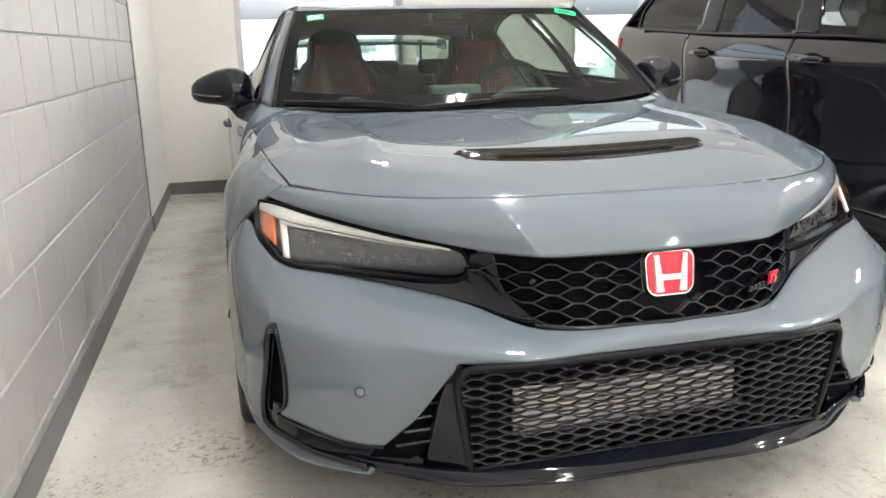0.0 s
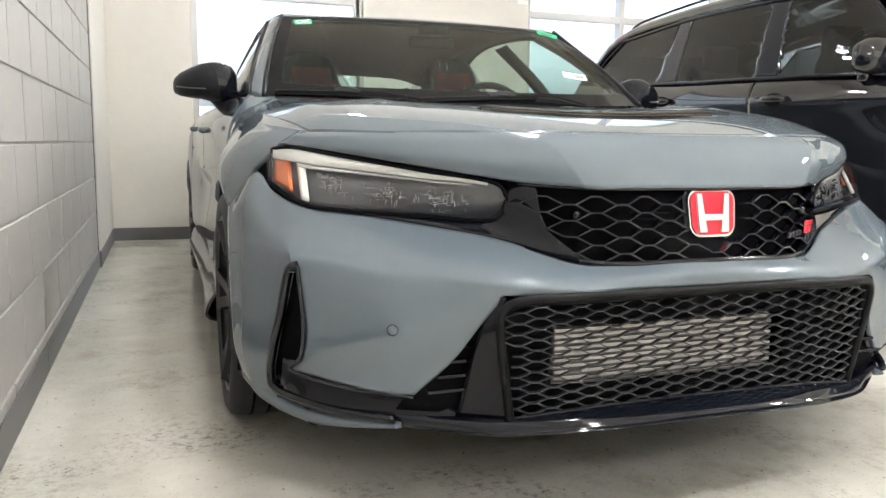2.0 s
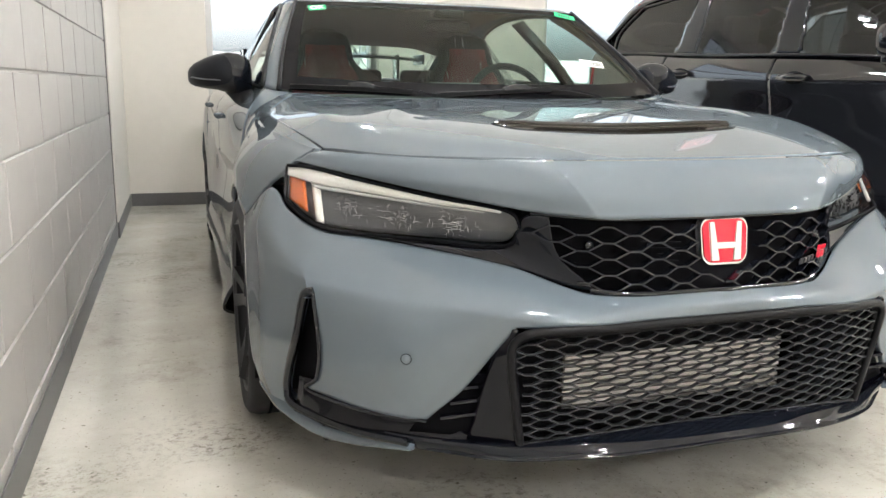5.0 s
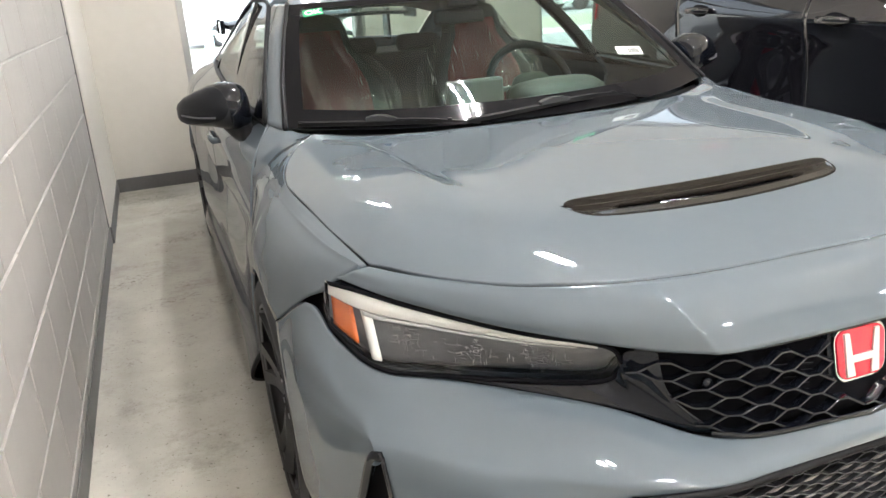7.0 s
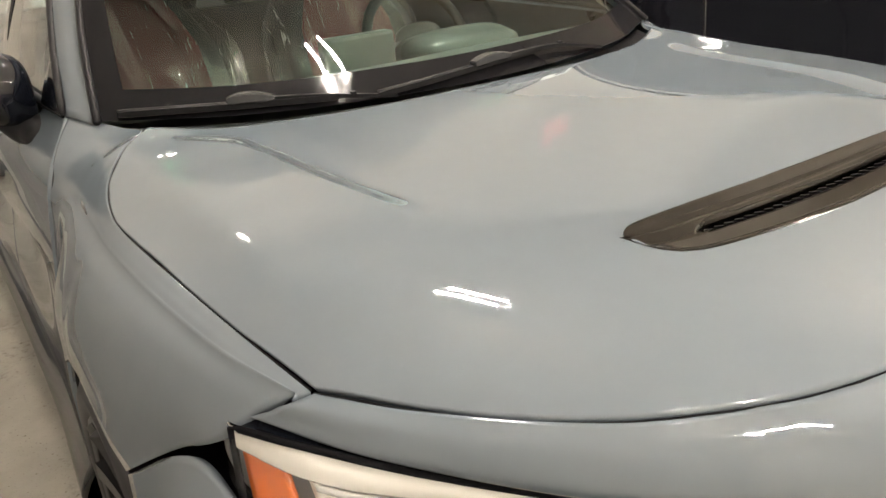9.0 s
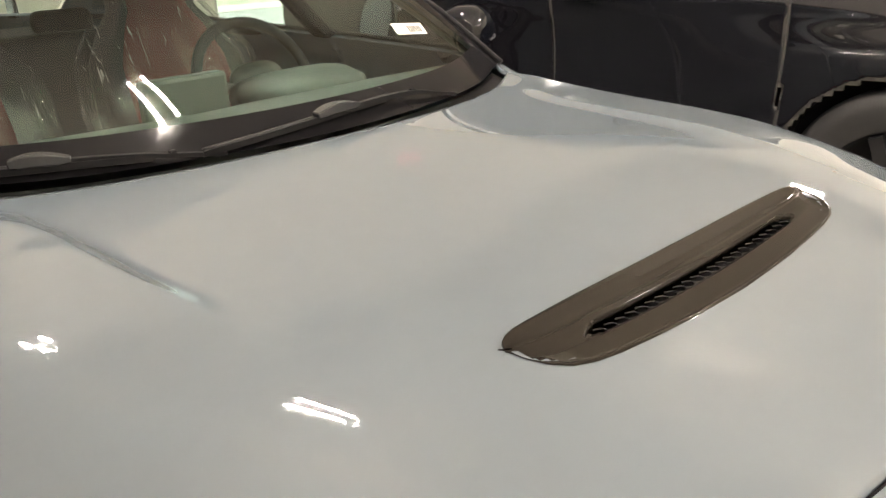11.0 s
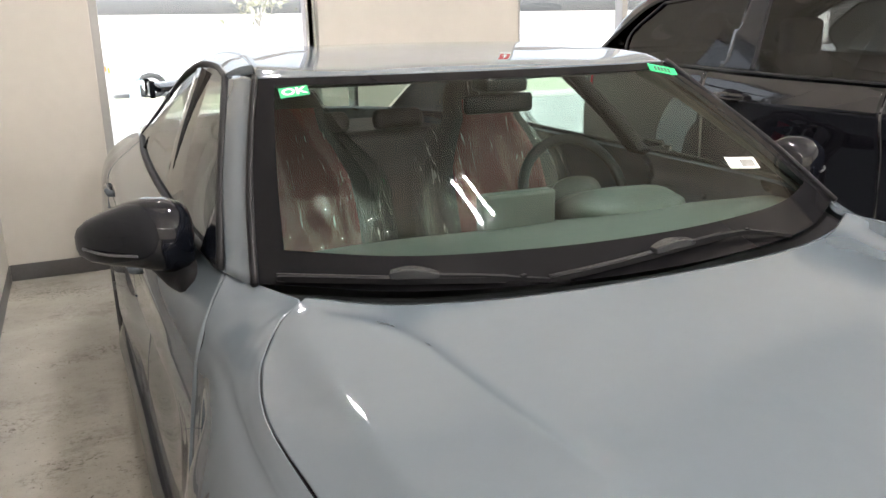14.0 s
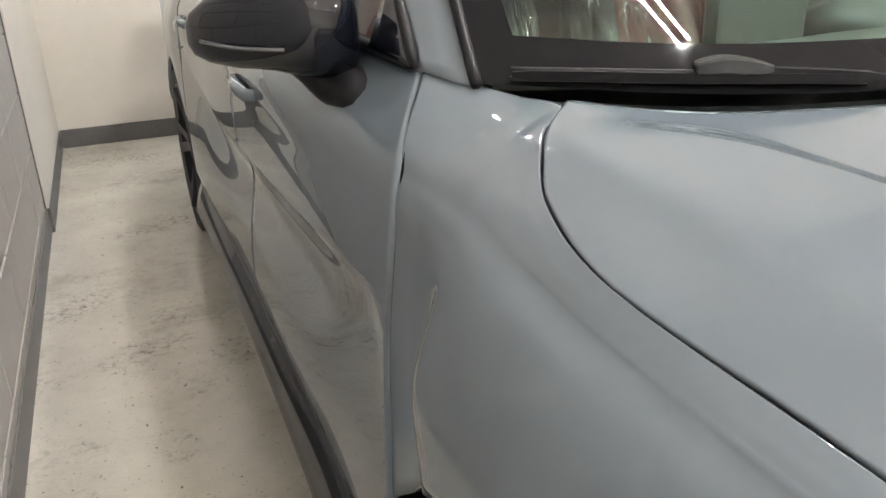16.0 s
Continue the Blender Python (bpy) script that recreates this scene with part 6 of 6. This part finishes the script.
SROOF = [
    [(2.115, 1.62, 1.52), (2.085, 2.02, 1.575), (2.075, 2.4, 1.590), (2.075, 3.0, 1.588), (2.085, 3.75, 1.55), (2.085, 4.12, 1.40), (2.05, 4.36, 1.24)],
    [(2.17, 1.60, 1.565), (2.15, 2.02, 1.628), (2.145, 2.4, 1.652), (2.145, 3.05, 1.655), (2.15, 3.76, 1.608), (2.16, 4.15, 1.48), (2.2, 4.42, 1.25)],
    [(2.45, 1.50, 1.60), (2.45, 2.0, 1.665), (2.45, 2.4, 1.688), (2.45, 3.05, 1.69), (2.45, 3.8, 1.645), (2.45, 4.2, 1.52), (2.5, 4.5, 1.25)],
    [(SMID, 1.47, 1.60), (SMID, 2.0, 1.67), (SMID, 2.4, 1.692), (SMID, 3.05, 1.694), (SMID, 3.8, 1.65), (SMID, 4.22, 1.53), (SMID, 4.52, 1.25)],
]


for F, o in ((np.array, -1), (flip, 1)):
    part("side_glass", sheet(F(SWG), (o, 0, 0), 0, keep=lambda x, y, z: not in_pillar(x, y, z)), SUV_GLASS, suv, "dark privacy glass")
    for lo, hi in ((0.0, 2.6), (2.6, 9.0)):
        part("pillar", sheet(F(SWG + arr((-0.004, 0, 0))), (o, 0, 0), 0.01, keep=lambda x, y, z, lo=lo, hi=hi: lo < y < hi and in_pillar(x, y, z)), BLACK, suv)
    ringp = np.concatenate([SWG[0], SWG[1:, -1], SWG[-1, ::-1][1:], SWG[::-1, 0][1:-1]]) + arr((-0.004, 0, 0))
    part("window_moulding", tube(F(ringp), 0.010, 6, closed=True), BLACK, suv)
    part("roof_side", sheet(F(net(SROOF, 60, 24)), (0, 0, 1), 0.02), SUVBLACK, suv)
    part("roof_rack", tube(F(catmull([(2.19, 1.80, 1.61), (2.175, 2.1, 1.672), (2.17, 2.8, 1.695), (2.175, 3.6, 1.655), (2.18, 3.8, 1.62)], 24)), 0.009, 8), MATTE, suv)
for sx in (2.35, 3.3):
    for sy in (1.95, 2.95):
        part("seat", blob([((sx, sy, 0.75), 0.22, 0.06, 0.8), ((sx, sy + 0.02, 1.0), 0.23, 0.07, 0.8), ((sx, sy + 0.05, 1.2), 0.2, 0.07, 0.8)]), SEAT_BLACK, suv)
        part("headrest", box(sx - 0.12, sx + 0.12, sy + 0.03, sy + 0.12, 1.24, 1.42, 0.035, seg=3), SEAT_BLACK, suv)
for F, o in ((np.array, -1), (flip, 1)):
    part("tail", sheet(F(net([[(2.06, 4.35, 1.25), (2.5, 4.5, 1.25), (SMID, 4.5, 1.25)], [(2.03, 4.42, 0.84), (2.5, 4.58, 0.84), (SMID, 4.58, 0.84)], [(2.06, 4.42, 0.36), (2.5, 4.58, 0.36), (SMID, 4.58, 0.36)]], 20, 20)), (0, 1, 0), 0.014), SUVBLACK, suv)
    part("hood", sheet(F(net([[(1.99, 0.75, 1.05), (1.99, 1.0, 1.075), (2.0, 1.35, 1.11)], [(2.2, 0.10, 0.98), (2.2, 0.6, 1.05), (2.2, 1.25, 1.14)], [(SMID, 0.0, 1.0), (SMID, 0.5, 1.07), (SMID, 1.15, 1.16)]], 24, 20)), (0, 0, 1), 0.014), SUVBLACK, suv)
    part("front_bumper", sheet(F(net([[(1.95, 0.72, 1.0), (2.05, 0.2, 0.97), (2.3, 0.0, 0.95), (SMID, -0.08, 0.98)], [(1.94, 0.69, 0.7), (2.02, 0.1, 0.7), (2.3, -0.08, 0.7), (SMID, -0.16, 0.7)], [(1.95, 0.69, 0.4), (2.05, 0.14, 0.35), (2.3, 0.0, 0.33), (SMID, -0.08, 0.33)]], 24, 16)), (o * 0.5, -1, 0), 0.014), SUVBLACK, suv)
    part("windscreen", sheet(F(net([[(2.0, 1.36, 1.12), (2.45, 1.18, 1.14), (SMID, 1.15, 1.16)], [(2.14, 1.84, 1.515), (2.5, 1.72, 1.59), (SMID, 1.70, 1.60)]], 20, 10)), (0, -1, 1), 0), SUV_GLASS, suv)
part("cabin_floor", box(2.05, 3.7, 0.6, 4.4, 0.30, 0.75, 0.02), DARK, suv, smooth=False)
for F, o in ((np.array, -1), (flip, 1)):
    for hy, hz in ((2.04, 1.027), (3.04, 1.058)):
        part("door_handle", tube(F([(1.935, hy - 0.10, hz), (1.905, hy - 0.08, hz), (1.898, hy, hz + 0.003), (1.905, hy + 0.08, hz), (1.935, hy + 0.10, hz)]), [0.014, 0.018, 0.02, 0.018, 0.014], 10), SUVBLACK, suv)
        part("handle_cup", blob([((0, 0, 0), 0.045, 0.03, 1.0), ((0, 0.004, 0), 0.07, 0.034, 1.0)]), DARK, suv).matrix_world = Matrix.Translation((SMID + o * 0.926, hy, hz)) @ Matrix.Rotation(radians(-90 * o), 4, "Z")
    sm = part("door_mirror", blob([((0, 0, 0), 0.085, 0.07, 0.8), ((0, 0.05, 0), 0.105, 0.085, 0.7), ((0, 0.11, 0), 0.095, 0.08, 0.7), ((0, 0.125, 0), 0.085, 0.07, 0.7)]), SUVBLACK, suv)
    sm.matrix_world = Matrix.Translation((SMID + o * 0.875, 1.40, 1.195))
    xs = sorted((SMID + o * 0.975, SMID + o * 0.86))
    part("mirror_strip", box(xs[0], xs[1], 1.405, 1.42, 1.19, 1.20, 0.003), CHROME, suv, smooth=False)
    xs = sorted((SMID + o * 0.93, SMID + o * 0.84))
    part("mirror_stalk", box(xs[0], xs[1], 1.46, 1.52, 1.08, 1.14, 0.015), SUVBLACK, suv)
    part("tail_lamp", sheet(F(net([[(2.015, 4.30, 1.16), (2.06, 4.41, 1.16)], [(2.01, 4.33, 0.98), (2.06, 4.42, 0.98)]], 8, 8) + arr((-0.012, 0, 0))), (o, 0.5, 0), 0.01), RED, suv, "red tail lamp")
for wx, wy, wt in ((2.06, 0.80, 0), (2.06, 3.62, 0), (3.66, 0.80, 180), (3.66, 3.62, 180)):
    w = empty("wheel", "", "", at=(wx, wy, 0.37))
    w.rotation_euler[2] = radians(wt)
    w.parent = suv
    part("tyre", lathe([(0.235, -0.11), (0.30, -0.125), (0.355, -0.11), (0.37, -0.08), (0.37, 0.08), (0.355, 0.11), (0.30, 0.125), (0.235, 0.11)], 48), RUBBER, w)
    rim = part("rim", lathe([(0.24, -0.112), (0.225, -0.10), (0.21, -0.03), (0.0, -0.03)], 48), RIM, w)
    bm = bmesh.new()
    for k in range(5):
        a = 2 * math.pi * k / 5
        tube([(-0.085, 0.03 * math.cos(a), 0.03 * math.sin(a)), (-0.10, 0.225 * math.cos(a), 0.225 * math.sin(a))], 0.03, flat=(1.0, 0.7), bm=bm)
    part("spoke", bm, RIM, rim, smooth=False)
    liner = lathe([(0.42, -0.10), (0.42, 0.16), (0.425, 0.16), (0.425, -0.10)], 40)
    part("arch_liner", liner, DARK, w)


# ---- outside ----
verge = link("verge", box(-40, 40, 16.6, 21.6, -0.06, 0.05, 0.03), GRASS, smooth=False)
tagged(verge, "pale dry grass strip behind a low kerb", "grass", kind="structure")
kerb = link("kerb", box(-40, 40, 16.4, 16.595, -0.06, 0.07, 0.02), FARWALL, smooth=False)
tagged(kerb, "pale concrete kerb along the verge", "kerb", kind="structure")
far = link("backdrop", box(-70, 70, 60, 61, -0.06, 3.2), FARWALL, smooth=False)
tagged(far, "low pale building line across the road", "building", kind="structure")


def pickup(x, y, turn):
    p = empty("pickup_truck", "white crew-cab pickup truck parked across the lot", "car", "parked vehicles", at=(x, y, -0.06))
    p.rotation_euler[2] = radians(turn)
    p.scale = (1, 1, 0.84)
    part("bed", box(-2.8, -0.7, -0.95, 0.95, 0.55, 1.15, 0.06), CARWHITE, p)
    part("cab", box(-0.7, 1.5, -0.95, 0.95, 0.5, 1.2, 0.08), CARWHITE, p)
    roof = box(-0.65, 1.2, -0.85, 0.85, 1.2, 1.88, 0.1)
    for v in roof.verts:
        if v.co.z > 1.5:
            v.co.x = 0.3 + (v.co.x - 0.3) * 0.8
    part("cab_roof", roof, CARWHITE, p)
    part("hood", box(1.5, 2.75, -0.93, 0.93, 0.5, 1.12, 0.1), CARWHITE, p)
    for s in (-1, 1):
        for a, b in ((-0.5, 0.2), (0.3, 0.95)):
            part("side_window", box(a, b, s * 0.86 - 0.02, s * 0.86 + 0.02, 1.25, 1.72, 0.02), HAZEGLASS, p)
        for wx in (-1.85, 1.75):
            w = part("wheel", lathe([(0.0, -0.13), (0.24, -0.13), (0.26, -0.14), (0.38, -0.13), (0.40, -0.1), (0.40, 0.1), (0.38, 0.13), (0.26, 0.14), (0.24, 0.13), (0.0, 0.13)], 32), RUBBER, p)
            w.matrix_local = Matrix.Translation((wx, s * 0.85, 0.40)) @ Matrix.Rotation(radians(90), 4, "Z")
            h = part("rim", lathe([(0.0, -0.15), (0.20, -0.15), (0.235, -0.145)] if s < 0 else [(0.0, 0.15), (0.20, 0.15), (0.235, 0.145)], 24), SILVER, w)
    part("turn_lamp", box(2.72, 2.77, 0.72, 0.94, 0.80, 1.0), AMBER, p, smooth=False)
    part("turn_lamp", box(2.72, 2.77, -0.94, -0.72, 0.80, 1.0), AMBER, p, smooth=False)
    part("tail_light", box(-2.83, -2.79, 0.75, 0.93, 0.75, 1.1), RED, p, smooth=False)
    part("bumper", box(-2.95, -2.8, -0.9, 0.9, 0.45, 0.65, 0.04), SILVER, p)


pickup(2.78, 23.75, 180)


def sedan(x, y, turn):
    p = empty("parked_car", "white saloon car parked across the lot", "car", "parked vehicles", at=(x, y, -0.06))
    p.rotation_euler[2] = radians(turn)
    part("body", box(-2.3, 2.3, -0.9, 0.9, 0.25, 0.85, 0.15), CARWHITE, p)
    top = box(-1.5, 1.2, -0.8, 0.8, 0.85, 1.42, 0.15)
    for v in top.verts:
        if v.co.z > 1.2:
            v.co.x *= 0.7
    part("cabin", top, HAZEGLASS, p)
    for s in (-1, 1):
        for wx in (-1.4, 1.4):
            w = part("wheel", lathe([(0.0, -0.1), (0.31, -0.11), (0.33, -0.08), (0.33, 0.08), (0.31, 0.11), (0.0, 0.1)], 28), RUBBER, p)
            w.matrix_local = Matrix.Translation((wx, s * 0.82, 0.33)) @ Matrix.Rotation(radians(90), 4, "Z")


sedan(-3.4, 26.0, 2)
sedan(9.5, 26.0, -5)
sedan(15.5, 27.0, 3)
hyd = empty("fire_hydrant", "pale blue fire hydrant on the grass verge", "hydrant", at=(0.43, 20.3, 0.05))
HYDC = mat("pale_blue_paint", (0.45, 0.6, 0.65), 0.5, noise_amt=0.05, noise_scale=8)
hb = lathe([(0.0, 0.0), (0.16, 0.0), (0.16, 0.05), (0.12, 0.07), (0.12, 0.5), (0.15, 0.52), (0.13, 0.62), (0.05, 0.72), (0.0, 0.73)], 20)
hb.transform(Matrix.Rotation(radians(-90), 4, "Y"))
part("barrel", hb, HYDC, hyd)
part("outlet", cyl((-0.2, 0, 0.42), (0.2, 0, 0.42), 0.06, n=14), HYDC, hyd)


def tree(x, y, h, seed):
    rnd = random.Random(seed)
    t = empty("tree", "distant bare-edged tree with thin grey-green crown", "tree", "distant trees", at=(x, y, -0.06))
    bm = tube([(0, 0, 0), (0.05, 0, h * 0.3), (0.0, 0.1, h * 0.55)], [0.18, 0.13, 0.06], 8)
    for k in range(6):
        a = rnd.uniform(0, 6.28)
        tube([(0, 0, h * rnd.uniform(0.3, 0.5)), (math.cos(a) * h * 0.15, math.sin(a) * h * 0.15, h * 0.7)], [0.06, 0.02], 6, bm=bm)
    part("trunk", bm, FARWALL, t)
    bm = bmesh.new()
    for k in range(500):
        v = Vector((rnd.gauss(0, 1), rnd.gauss(0, 1), rnd.gauss(0, 1))) * h * 0.14
        c = Vector((0, 0, h * 0.72)) + v
        q = [bm.verts.new(c + Vector((rnd.uniform(-1, 1), rnd.uniform(-1, 1), rnd.uniform(-1, 1))) * 0.22) for _ in range(3)]
        bm.faces.new(q)
    part("crown", bm, GRASS, t, smooth=False)


for k, (tx, ty) in enumerate(((10, 50), (14, 48), (20, 52), (-9, 55))):
    tree(tx, ty, 6 + (k * 37 % 3), k)

# signs on the wall
sign = empty("wall_sign", "red and white arrow sign fixed on the wall pier", "sign", at=(1.99, BY - 0.006, 2.10))
part("plate", box(-0.05, 0.05, -0.003, 0.004, -0.09, 0.16, 0.002), PAPER, sign, smooth=False)
part("red_field", box(-0.044, 0.044, -0.0045, -0.003, -0.05, 0.154), SIGNRED, sign, smooth=False)
bm = box(-0.008, 0.008, -0.006, -0.0045, -0.01, 0.05)
va = [bm.verts.new(p) for p in ((-0.026, -0.006, -0.008), (0.026, -0.006, -0.008), (0.0, -0.006, -0.042))]
bm.faces.new(va)
part("arrow", bm, PAPER, sign, smooth=False)
ex = empty("exit_sign", "white exit sign with red letters over the window", "sign", at=(3.95, BY - 0.03, 3.05))
part("case", box(-0.16, 0.16, -0.03, 0.03, -0.1, 0.1, 0.008), FIXWHITE, ex, smooth=False)
et = bpy.data.curves.new("letters", "FONT")
et.body, et.size, et.align_x, et.align_y, et.extrude = "EXIT", 0.15, "CENTER", "CENTER", 0.001
tmp = new("letters", et)
bpy.context.view_layer.update()
me = bpy.data.meshes.new_from_object(tmp.evaluated_get(bpy.context.evaluated_depsgraph_get()))
bpy.data.objects.remove(tmp)
me.transform(Matrix.Translation((0, -0.0325, 0)) @ Matrix.Rotation(radians(90), 4, "X"))
me.materials.append(emitter("exit_red", (1.0, 0.05, 0.05), 0.4))
el = new("letters", me)
el.parent = ex
